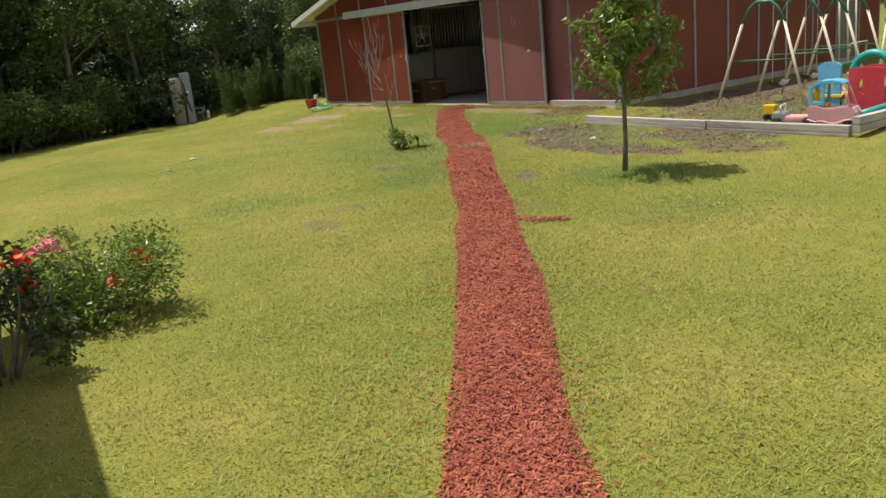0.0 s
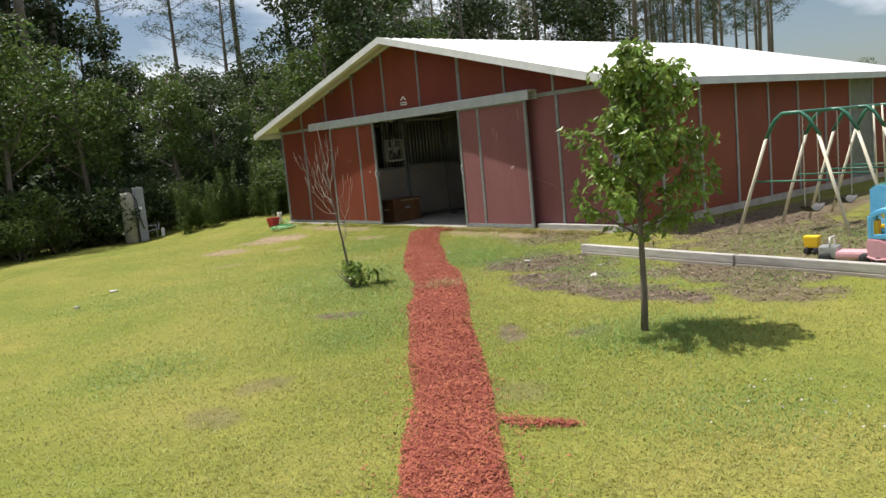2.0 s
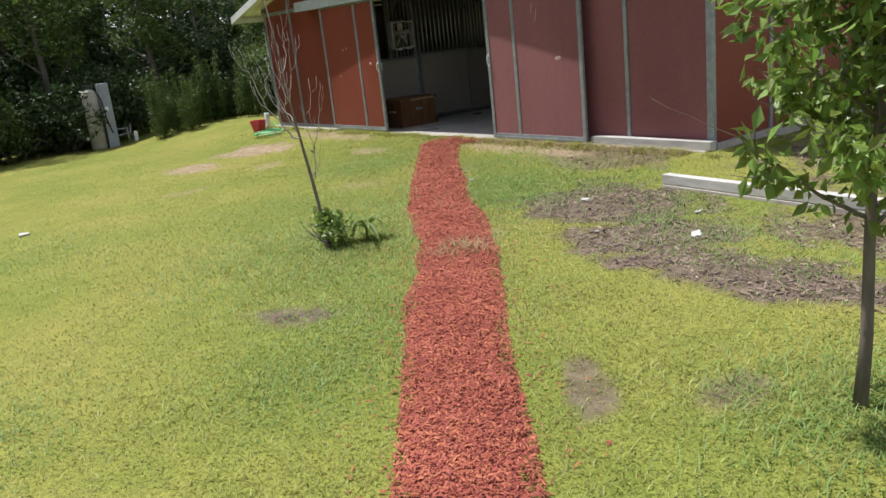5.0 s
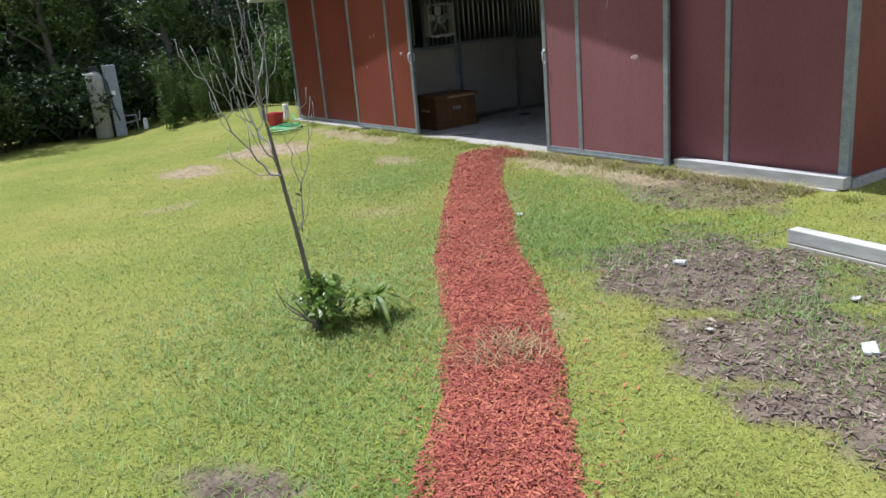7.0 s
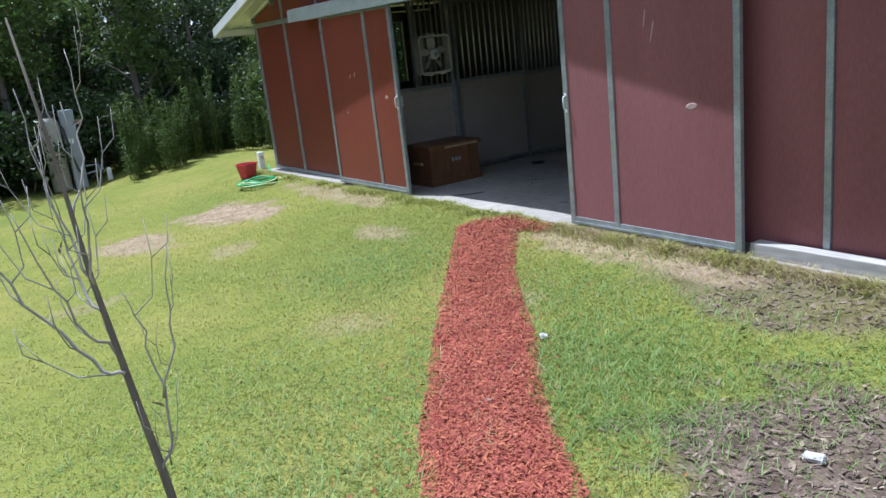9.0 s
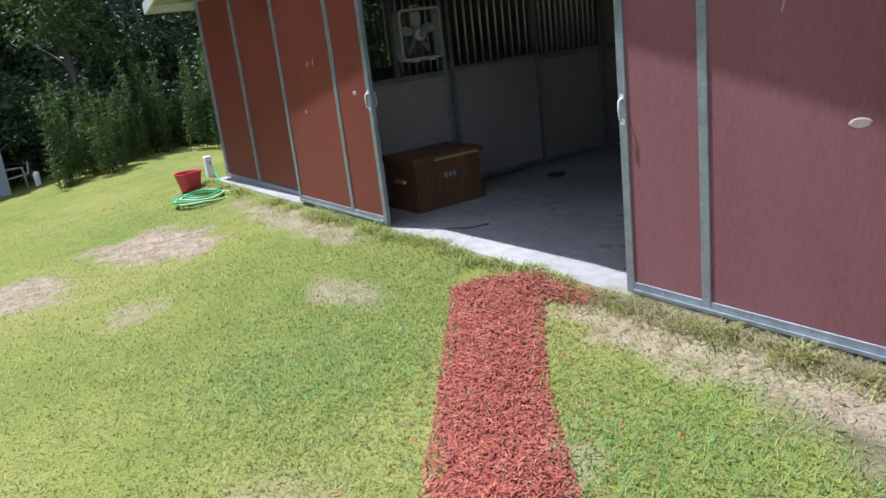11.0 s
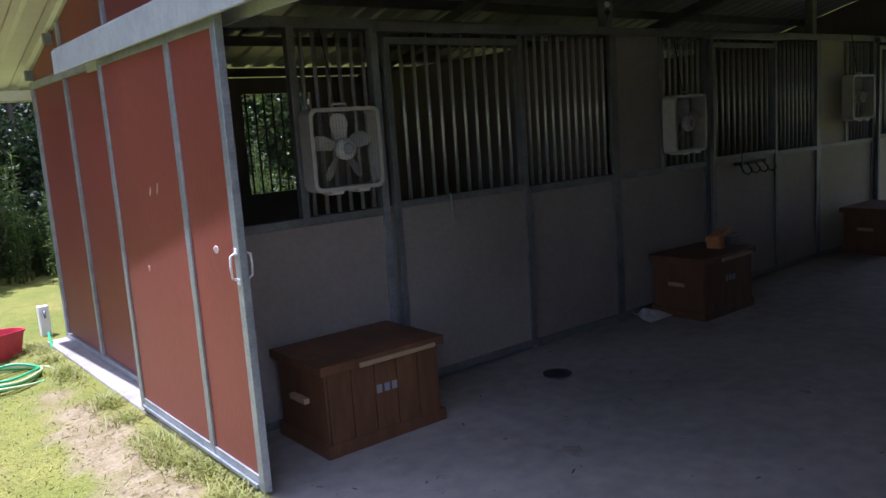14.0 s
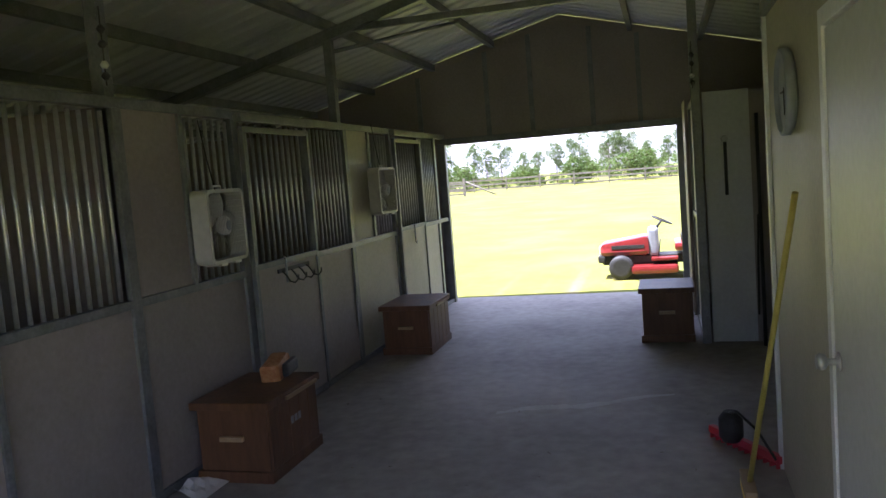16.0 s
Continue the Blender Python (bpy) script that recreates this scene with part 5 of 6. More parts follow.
for x, y, s in ((3.2, 23.4, 1.0), (4.0, 23.9, 0.8), (5.2, 24.0, 0.7), (25.5, 7.2, 0.8), (26.5, 5.4, 0.9)):
    us[1].append((x, y, float(gz(x, y)) - 0.02, g.uniform(0, 360), s))
for v, sp_ in zip(under, us):
    place(v, sp_)


def tall_weed(seed, h):
    gg = np.random.default_rng(seed)
    t = empty("tall_weed", "tall upright leafy green weed by the barn", "weed", group="tall weeds")
    q = []
    for k in range(6):
        bm = bmesh.new()
        x0, y0, hh = gg.normal(0, 0.13), gg.normal(0, 0.13), h * gg.uniform(0.6, 1.05)
        lx, ly = gg.normal(0, 0.06), gg.normal(0, 0.06)
        tube(bm, [(x0, y0, 0), (x0 + lx, y0 + ly, hh)], [0.007, 0.002], 4)
        part("stalk", bm, M_LEAF, t)
        for j in range(110):
            s = gg.uniform(0.12, 1)
            a = gg.uniform(0, 6.28)
            rr = 0.05 * (1.15 - s)
            q.append((x0 + lx * s + rr * math.cos(a), y0 + ly * s + rr * math.sin(a), hh * s))
    leaves("foliage", np.array(q), 0.085, M_WOODLEAF_L, t, rng=gg, ratio=0.22, droop=-0.1)
    return t


for sd, h in ((71, 1.5), (72, 1.1)):
    sp_ = []
    for k in range(24):
        x, y = g.uniform(9.3, 14.5), g.uniform(22.9, 24.6)
        sp_.append((x, y, float(gz(x, y)) - 0.02, g.uniform(0, 360), g.uniform(0.75, 1.2)))
    place(tall_weed(sd, h), sp_)


def pine(seed, h):
    gg = np.random.default_rng(seed)
    t = empty("pine_tree", "tall thin pine with a sparse high crown", "tree", group="pines")
    bm = bmesh.new()
    tube(bm, [(0, 0, -0.3), (0.1, 0, h * 0.5), (0.0, 0.1, h)], [0.17, 0.13, 0.03], 7)
    pp = []
    for k in range(26):
        z = h * (0.55 + 0.45 * k / 26)
        a, L = k * 2.4, (1.9 * (1.1 - k / 26) + 0.4) * gg.uniform(0.6, 1.1)
        e = Vector((math.cos(a) * L, math.sin(a) * L, z + 0.35 * L))
        tube(bm, [(0, 0, z), e], [0.035, 0.01], 4)
        for j in range(90):
            s = gg.uniform(0.45, 1.05)
            pp.append((e.x * s + gg.normal(0, 0.22), e.y * s + gg.normal(0, 0.22), z + 0.35 * L * s + gg.normal(0, 0.2)))
    part("trunk", bm, M_BARK, t)
    leaves("crown", np.array(pp), 0.26, M_PINE, t, rng=gg, ratio=0.16, droop=0.0)
    return t


for sd, h in ((81, 17), (82, 20), (83, 15)):
    sp_ = []
    for k in range(30):
        if k < 21:
            a, r = radians(g.uniform(36, 63)), g.uniform(58, 88)
            x, y = 0.9 + r * math.sin(a), 1.3 + r * math.cos(a)
        elif k < 25:
            a, r = radians(g.uniform(83, 100)), g.uniform(46, 70)
            x, y = 0.9 + r * math.sin(a), 1.3 + r * math.cos(a)
        elif k < 28:
            x, y = g.uniform(6, 30), g.uniform(38, 50)
        else:
            x, y = g.uniform(-4, 12), g.uniform(31, 36)
        sp_.append((x, y, -0.2, g.uniform(0, 360), g.uniform(0.85, 1.2)))
    place(pine(sd, h), sp_)
low = shrub("far_scrub", 0, 0, 3.0, 3.2, 2600, 0.34, M_WOODLEAF_L, "scrub and bushes beyond the far fence", "bush", 91, lumps=16, stems=5)
place(low, [(62 + g.uniform(-4, 30), -34 + k * 4.4, -0.2, g.uniform(0, 360), g.uniform(0.7, 1.4)) for k in range(9)] + [(96 + g.uniform(-2, 4), -30 + k * 6.5, -0.2, g.uniform(0, 360), g.uniform(0.6, 1.0)) for k in range(15)])


# ---- fences ----
def fence(x0, y0, x1, y1, gap, h, rails, label):
    f = empty("fence", label, "fence", group="wooden fences")
    d = Vector((x1 - x0, y1 - y0, 0))
    n = max(1, int(d.length / gap))
    turn = math.degrees(math.atan2(d.y, d.x))
    for k in range(n + 1):
        p = Vector((x0, y0, 0)) + d * k / n
        z = float(gz(p.x, p.y))
        part("fence_post", bx(-0.06, 0.06, -0.06, 0.06, -0.2, h + 0.08, m=pose(p.x, p.y, z, 0, 0, turn)), M_FENCE, f)
    for j in range(rails):
        z = -0.12 + h * (j + 0.75) / rails
        m = pose(x0, y0, z, 0, 0, turn)
        part("fence_rail", bx(0, d.length, -0.085, -0.06, -0.08, 0.08, m=m), M_FENCE, f)
    return f


fence(88, -30, 92, 70, 3.4, 1.35, 3, "weathered grey three-rail fence across the field")
fence(21.6, 8.6, 24.5, -14, 2.4, 1.3, 3, "weathered grey board fence beside the barn")
gate = empty("field_gate", "grey wooden field gate with crossed braces", "gate", pose(78, 30, -0.15, 0, 0, 88))
for x in (0, 3.4):
    part("gate_post", bx(x - 0.1, x + 0.1, -0.1, 0.1, 0, 1.7), M_FENCE, gate)
for z in (0.3, 0.75, 1.2):
    part("gate_rail", bx(0.1, 3.3, -0.03, 0.03, z - 0.07, z + 0.07), M_FENCE, gate)
part("brace", tb([(-3.0, 0, 0), (-0.1, 0, 1.4)], 0.07, 5), M_FENCE, gate)
part("brace", tb([(6.4, 0, 0), (3.5, 0, 1.4)], 0.07, 5), M_FENCE, gate)

# ---- water tank by the wood ----
tkx, tky = 8.28, 24.4
tz = float(gz(tkx, tky))
tank = empty("water_tank", "tall tan water treatment tank beside a grey box", "tank", pose(tkx, tky, tz))
part("shell", lathe(bmesh.new(), [(0.16, 0.0), (0.18, 0.04), (0.18, 1.32), (0.13, 1.42), (0.05, 1.45)], 20), M_TANK, tank)
part("valve_head", bx(-0.07, 0.09, -0.07, 0.07, 1.45, 1.55, bev=0.01), M_BLACK, tank)
part("cabinet", bx(0.22, 0.46, -0.10, 0.14, 0.0, 1.55, bev=0.015), M_GREY, tank, "tall grey metal cabinet")
part("label", bx(0.28, 0.36, -0.105, -0.10, 0.9, 1.0), M_PAPER, tank)
part("hose", tb([(0.05, -0.05, 1.5), (0.22, -0.14, 1.2), (0.26, -0.14, 0.7), (0.34, -0.14, 0.35)], 0.015, 6), M_BLACK, tank)
part("pipe", tb([(0.46, 0, 0.42), (0.72, 0, 0.42), (0.74, 0, 0.0)], 0.02, 6), M_GREY, tank)
part("pipe", tb([(0.46, 0.02, 0.26), (0.80, 0.02, 0.30), (0.82, 0.02, 0.5)], 0.018, 6), M_GREY, tank)
part("filter", lathe(bmesh.new(), [(0.04, 0.02), (0.05, 0.05), (0.05, 0.26), (0.03, 0.30)], 14, pose(0.90, -0.02, 0.02)), M_PAPER, tank, "white plastic filter canister")

# ---- tub, hose, post by the barn corner ----
bkx, bky = 10.31, 19.62
tub = empty("feed_tub", "red plastic feed tub with a flat back on the grass", "tub", pose(bkx, bky, float(gz(bkx, bky)), 0, 0, 25))
TUB = 0.82
rings = []
bm = bmesh.new()
for s, z in ((0.72, 0.0), (1.0, 0.26), (1.08, 0.26), (1.08, 0.275), (0.97, 0.275), (0.70, 0.02)):
    rings.append([bm.verts.new((0.21 * TUB * s * math.cos(a), TUB * max(-0.12 * s, 0.21 * s * math.sin(a)), z * TUB)) for a in (k * math.pi / 14 for k in range(28))])
for p, q in zip(rings, rings[1:]):
    for k in range(28):
        bm.faces.new((p[k], p[(k + 1) % 28], q[(k + 1) % 28], q[k]))
bm.faces.new(rings[0][::-1])
bm.faces.new(rings[-1])
part("tub", bm, M_PLASTIC_RED, tub)
hose = empty("garden_hose", "coiled green and pale yellow garden hose on the grass", "hose", pose(10.20, 18.82, float(gz(10.20, 18.82))))
g = np.random.default_rng(17)
for k, mt in enumerate((M_HOSE, M_HOSE2, M_HOSE, M_HOSE2, M_HOSE)):
    r = 0.36 - 0.035 * k
    ox, oy = g.normal(0, 0.035, 2)
    part("coil", tb([(ox + r * math.cos(a) * 1.0, oy + r * math.sin(a) * 0.95, 0.02 + 0.014 * k + 0.01 * math.sin(3 * a + k)) for a in (j * math.pi / 20 for j in range(40))], 0.011, 7, closed=True), mt, hose)
part("tail", tb([(0.3, -0.2, 0.03), (0.42, 0.2, 0.02), (0.45, 0.6, 0.03), (0.48, 0.85, 0.15)], 0.011, 7), M_HOSE, hose)
st = empty("short_post", "short white square post at the barn corner", "post", pose(10.74, 20.08, float(gz(10.74, 20.08)) - 0.05))
part("post", bx(-0.045, 0.045, -0.045, 0.045, 0, 0.33, bev=0.006), M_PAPER, st)
part("tap", tb([(0, -0.045, 0.28), (-0.01, -0.10, 0.28), (-0.01, -0.11, 0.23)], 0.012, 6), M_STEEL_DARK, st)

# ---- timber edge of the play yard ----
yard = empty("timber_edging", "weathered grey timbers edging the play yard", "edging", kind="structure")
for (x0, y0), (x1, y1) in (((9.50, 8.72), (9.27, 6.24)), ((9.285, 6.22), (9.13, 4.14)), ((9.08, 4.05), (13.2, 3.7))):
    d = Vector((x1 - x0, y1 - y0, 0))
    turn = math.degrees(math.atan2(d.y, d.x))
    z = float(gz((x0 + x1) / 2, (y0 + y1) / 2)) - 0.045
    for lv in (0, 1):
        part("timber", bx(0, d.length, -0.05 + 0.006 * lv, 0.05 + 0.006 * lv, lv * 0.10 - 0.02, lv * 0.10 + 0.076, bev=0.008, m=pose(x0, y0, z, 0, 0, turn)), M_LUMBER_W if lv else M_LUMBER, yard)


# ---- play things ----
def on(x, y):
    return float(gz(x, y))


swing = empty("swing_set", "metal swing set, cream legs and dark green top bar", "swing set", pose(11.05, 6.42, on(10.4, 6.2)))
FR = [0.0, 1.10, 1.95, 2.7]
H = 1.60
part("top_bar", tb([(FR[0], 0, H), (FR[-1], 0, H)], 0.024, 8), M_GREEN_PAINT, swing)
for fx in FR:
    part("hoop", tb([(fx, -0.36 * 1.02, H - 0.32), (fx, -0.22, H - 0.08), (fx, -0.12, H), (fx, 0.12, H), (fx, 0.22, H - 0.08), (fx, 0.36, H - 0.32)], 0.026, 8), M_GREEN_PAINT, swing)
    for s in (-1, 1):
        part("leg", tb([(fx, s * 0.34, H - 0.28), (fx + (0.1 if fx == 0 else 0) * -1, s * 0.76, -0.02)], 0.023, 8), M_CREAM, swing)
    part("cross_bar", tb([(fx, -0.56, 0.72), (fx, 0.56, 0.72)], 0.013, 6), M_GREEN_PAINT, swing)


def swing_seat(x):
    for dx in (-0.2, 0.2):
        pts = [(x + dx, 0.01 * (k % 2), H - 0.02 - k * (H - 0.36) / 30) for k in range(31)]
        part("chain", tb(pts, [0.006 if k % 2 else 0.010 for k in range(31)], 5), M_BAR, swing)
    bm = bmesh.new()
    rows = []
    for k in range(9):
        u = k / 8 - 0.5
        rows.append([bm.verts.new((x + u * 0.42, yy, 0.34 - 0.08 * (1 - (2 * u) ** 2) + zz)) for yy, zz in ((-0.07, 0), (0.07, 0), (0.07, 0.012), (-0.07, 0.012))])
    for p, q in zip(rows, rows[1:]):
        for j in range(4):
            bm.faces.new((p[j], p[(j + 1) % 4], q[(j + 1) % 4], q[j]))
    part("seat", bm, M_BLACK, swing)


swing_seat(0.5)
swing_seat(1.5)
for x in (2.1, 2.4, 2.7):
    part("hanger", tb([(x, -0.15, H), (x, -0.18, 0.45)], 0.014, 6), M_CREAM, swing)
part("glider_seat", bx(2.08, 2.72, -0.3, -0.12, 0.42, 0.46, bev=0.01), M_GREEN_PAINT, swing)
part("glider_back", tb([(2.1, -0.32, 0.45), (2.1, -0.36, 0.78), (2.7, -0.36, 0.78), (2.7, -0.32, 0.45)], 0.014, 6), M_CREAM, swing)
part("glider_foot", bx(1.8, 2.7, -0.55, -0.45, 0.30, 0.33, bev=0.008), M_CREAM, swing)
slide = empty("slide", "dark green plastic slide beside the swing set", "slide", pose(14.2, 5.75, on(14, 5.6)))
bm = bmesh.new()
rows = []
for k in range(10):
    s = k / 9
    x, z = 1.9 * s, 1.05 - 1.0 * s + 0.12 * math.sin(s * 6.28)
    rows.append([bm.verts.new((x, yy, z + zz)) for yy, zz in ((-0.22, 0.10), (-0.2, 0.0), (0.2, 0.0), (0.22, 0.10), (0.22, 0.08), (0.2, -0.03), (-0.2, -0.03), (-0.22, 0.08))])
for p, q in zip(rows, rows[1:]):
    for j in range(8):
        bm.faces.new((p[j], p[(j + 1) % 8], q[(j + 1) % 8], q[j]))
part("chute", bm, M_GREEN_PAINT, slide)
for s in (-0.2, 0.2):
    part("leg", tb([(0, s, 1.05), (-0.25, s, 0)], 0.018, 6), M_CREAM, slide)


def toy_wheel(parent, x, y, r, w):
    return part("wheel", lathe(bmesh.new(), [(0.01, -w / 2), (r * 0.9, -w / 2), (r, -w * 0.3), (r, w * 0.3), (r * 0.9, w / 2), (0.01, w / 2)], 18, pose(x, y, r, 90, 0, 0)), M_BLACK, parent)


# ride-in toy car: x runs along its length
car = empty("toy_car", "pink ride-in plastic toy car with a blue roof", "toy car", pose(9.64, 4.60, on(9.64, 4.6), 0, 0, -80))
bm = bmesh.new()
prism(bm, [(-0.37, 0.13), (-0.30, 0.08), (-0.13, 0.09), (-0.05, 0.06), (0.10, 0.06), (0.20, 0.10), (0.36, 0.12), (0.40, 0.20), (0.37, 0.30), (0.30, 0.345), (0.16, 0.35), (0.02, 0.325), (-0.14, 0.335), (-0.24, 0.37), (-0.36, 0.375), (-0.40, 0.30), (-0.38, 0.24)], "y", -0.2, 0.2)
bmesh.ops.bevel(bm, geom=bm.edges[:], offset=0.014, segments=2, affect="EDGES")
part("body", bm, M_PLASTIC_PINK, car)
for s in (-1, 1):
    part("sill", tb([(-0.38, s * 0.2, 0.15), (-0.26, s * 0.205, 0.11), (-0.12, s * 0.205, 0.12), (-0.02, s * 0.205, 0.085), (0.12, s * 0.205, 0.085), (0.22, s * 0.205, 0.13), (0.38, s * 0.2, 0.15)], 0.014, 6), M_PLASTIC_PINK, car)
    part("front_pillar", tb([(0.30, s * 0.18, 0.34), (0.24, s * 0.17, 0.52), (0.15, s * 0.155, 0.70)], 0.021, 8), M_PLASTIC_PINK, car)
    part("rear_pillar", bx(-0.37, -0.31, s * 0.17 - 0.018, s * 0.17 + 0.018, 0.37, 0.66, bev=0.012), M_PLASTIC_BLUE, car)
    part("middle_pillar", bx(-0.16, -0.11, s * 0.165 - 0.016, s * 0.165 + 0.016, 0.34, 0.70, bev=0.012), M_PLASTIC_BLUE, car)
    part("window_ledge", bx(-0.34, -0.13, s * 0.17 - 0.014, s * 0.17 + 0.014, 0.37, 0.43, bev=0.01), M_PLASTIC_BLUE, car)
for x in (-0.25, 0.27):
    for s in (-0.18, 0.18):
        toy_wheel(car, x, s, 0.075, 0.05)
bm = bmesh.new()
prism(bm, [(-0.385, 0.62), (-0.33, 0.70), (-0.20, 0.745), (0.02, 0.755), (0.14, 0.735), (0.19, 0.69), (0.14, 0.685), (-0.20, 0.69), (-0.32, 0.62)], "y", -0.185, 0.185)
bmesh.ops.bevel(bm, geom=bm.edges[:], offset=0.012, segments=2, affect="EDGES")
part("roof", bm, M_PLASTIC_BLUE, car)
part("seat", bx(-0.30, -0.08, -0.13, 0.13, 0.34, 0.40, bev=0.015), M_PLASTIC_YEL, car)
part("seat_back", bx(-0.31, -0.26, -0.12, 0.12, 0.38, 0.60, bev=0.015), M_PLASTIC_YEL, car)
part("steering_wheel", tb([(0.13 + 0.02 * math.sin(a), 0.075 * math.cos(a), 0.43 + 0.075 * math.sin(a)) for a in (k * math.pi / 8 for k in range(16))], 0.011, 6, closed=True), M_BLACK, car)
for s in (-0.12, 0.12):
    part("headlight", lathe(bmesh.new(), [(0.035, 0), (0.03, 0.015), (0.01, 0.018)], 12, pose(0.385, s, 0.24, 0, 90, 0)), M_PLASTIC_WHITE, car)
car.scale = (0.75, 0.75, 0.82)
playhouse = empty("play_panel_set", "blue, red and yellow plastic climbing panels", "climber", pose(10.40, 5.02, on(10.4, 4.9)))


def hole_panel(x, y0, y1, h, r, mat, hz):
    """An upright plastic panel with a round porthole and an arched foot."""
    n = 24
    cy = (y0 + y1) / 2
    ang = [2 * math.pi * k / n for k in range(n)]
    inner = [(cy + r * math.cos(a), hz + r * 1.15 * math.sin(a)) for a in ang]
    outer = []
    for a in ang:
        c, s = math.cos(a), math.sin(a)
        t = min((y1 - y0) / 2 / max(abs(c), 1e-6), ((h - hz) if s > 0 else hz) / max(abs(s), 1e-6))
        outer.append((cy + c * t, hz + s * t))
    v, f = [], []
    for ring, xx in ((outer, x - 0.03), (inner, x - 0.03), (inner, x + 0.03), (outer, x + 0.03)):
        v += [(xx, p[0], p[1]) for p in ring]
    for a in range(4):
        b = (a + 1) % 4
        for k in range(n):
            f.append((a * n + k, b * n + k, b * n + (k + 1) % n, a * n + (k + 1) % n))
    me = pyd("panel", v, f, mat, playhouse)
    return me


hole_panel(-0.05, -0.95, -0.35, 0.82, 0.13, M_PLASTIC_RED, 0.5)
hole_panel(0.5, -0.95, -0.35, 0.82, 0.13, M_PLASTIC_RED, 0.5)
hole_panel(0.05, -0.16, 0.26, 0.92, 0.09, M_PLASTIC_BLUE, 0.5)
part("shelf", bx(0.0, 0.5, -0.3, 0.2, 0.28, 0.34, bev=0.015), M_PLASTIC_YEL, playhouse)
part("arch", tb([(0.55, -0.50 + 0.36 * math.cos(a), 0.66 + 0.36 * math.sin(a)) for a in (k * math.pi / 10 for k in range(11))], 0.075, 10), M_PLASTIC_TEAL, playhouse)
part("tunnel_foot", tb([(-0.72, -0.84, 0.07), (0.0, -1.08, 0.16)], 0.07, 10), M_PLASTIC_TEAL, playhouse)
playhouse.scale = (0.75, 0.75, 0.76)
digger = empty("toy_tipper", "yellow toy truck bed on black wheels", "toy truck", pose(10.02, 5.70, on(10.0, 5.7), 0, 0, -80))
bm = bx(-0.13, 0.13, -0.10, 0.10, 0.10, 0.27, bev=0.02)
for v in bm.verts:
    if v.co.z > 0.2:
        v.co.x *= 1.15
part("bed", bm, M_PLASTIC_YEL, digger)
part("chassis", bx(-0.12, 0.12, -0.07, 0.07, 0.05, 0.10, bev=0.01), M_BLACK, digger)
for x in (-0.09, 0.09):
    for s in (-0.09, 0.09):
        toy_wheel(digger, x, s, 0.055, 0.04)
digger.scale = (0.58, 0.62, 0.8)
jeep = empty("toy_jeep", "pink and chrome ride-on toy wagon lying by the timber", "toy car", pose(9.66, 5.20, on(9.7, 5.2), 0, 0, -80))
part("body", bx(-0.05, 0.36, -0.11, 0.11, 0.05, 0.14, bev=0.03), M_PLASTIC_PINK, jeep)
part("bonnet", bx(-0.22, -0.03, -0.10, 0.10, 0.06, 0.19, bev=0.02), M_BAR, jeep)
for x in (-0.15, 0.25):
    for s in (-0.11, 0.11):
        toy_wheel(jeep, x, s, 0.065, 0.05)
part("roll_bar", tb([(-0.1, -0.09, 0.18), (-0.1, -0.09, 0.28), (-0.1, 0.09, 0.28), (-0.1, 0.09, 0.18)], 0.012, 6), M_PLASTIC_WHITE, jeep)

# ---- mulch path ----
g = np.random.default_rng(77)
seg = np.hypot(np.diff(pl[:, 0]), np.diff(pl[:, 1]))
cum = np.concatenate([[0], np.cumsum(seg)])
TL = cum[-1]


def along(s):
    s = np.asarray(s, float)
    return np.interp(s, cum, pl[:, 0]), np.interp(s, cum, pl[:, 1]), np.interp(s, cum, pl[:, 2])


ss = np.arange(0, TL, 0.06)
cx, cy, cw = along(ss)
tx_, ty2 = np.gradient(cx), np.gradient(cy)
tl = np.hypot(tx_, ty2)
nxv, nyv = -ty2 / tl, tx_ / tl
rows_v, faces = [], []
K = 9
for i in range(len(ss)):
    wl_ = cw[i] / 2 * (1 + 0.10 * math.sin(ss[i] * 5.1) + 0.08 * math.sin(ss[i] * 13.7 + 1))
    wr_ = cw[i] / 2 * (1 + 0.10 * math.sin(ss[i] * 4.3 + 2) + 0.08 * math.sin(ss[i] * 11.3))
    for k in range(K):
        u = 2 * k / (K - 1) - 1
        o = u * (wl_ if u > 0 else wr_)
        x, y = cx[i] + nxv[i] * o, cy[i] + nyv[i] * o
        rows_v.append((x, y, float(gz(x, y)) + 0.035 * (1 - u ** 4) - 0.012 + 0.006 * math.sin(ss[i] * 21 + k * 2)))
for i in range(len(ss) - 1):
    for k in range(K - 1):
        faces.append((i * K + k, i * K + k + 1, (i + 1) * K + k + 1, (i + 1) * K + k))
path = tagged(pyd("mulch_path", rows_v, faces, M_MULCHBED, smooth=True), "narrow garden path of shredded red mulch", "path", kind="structure")


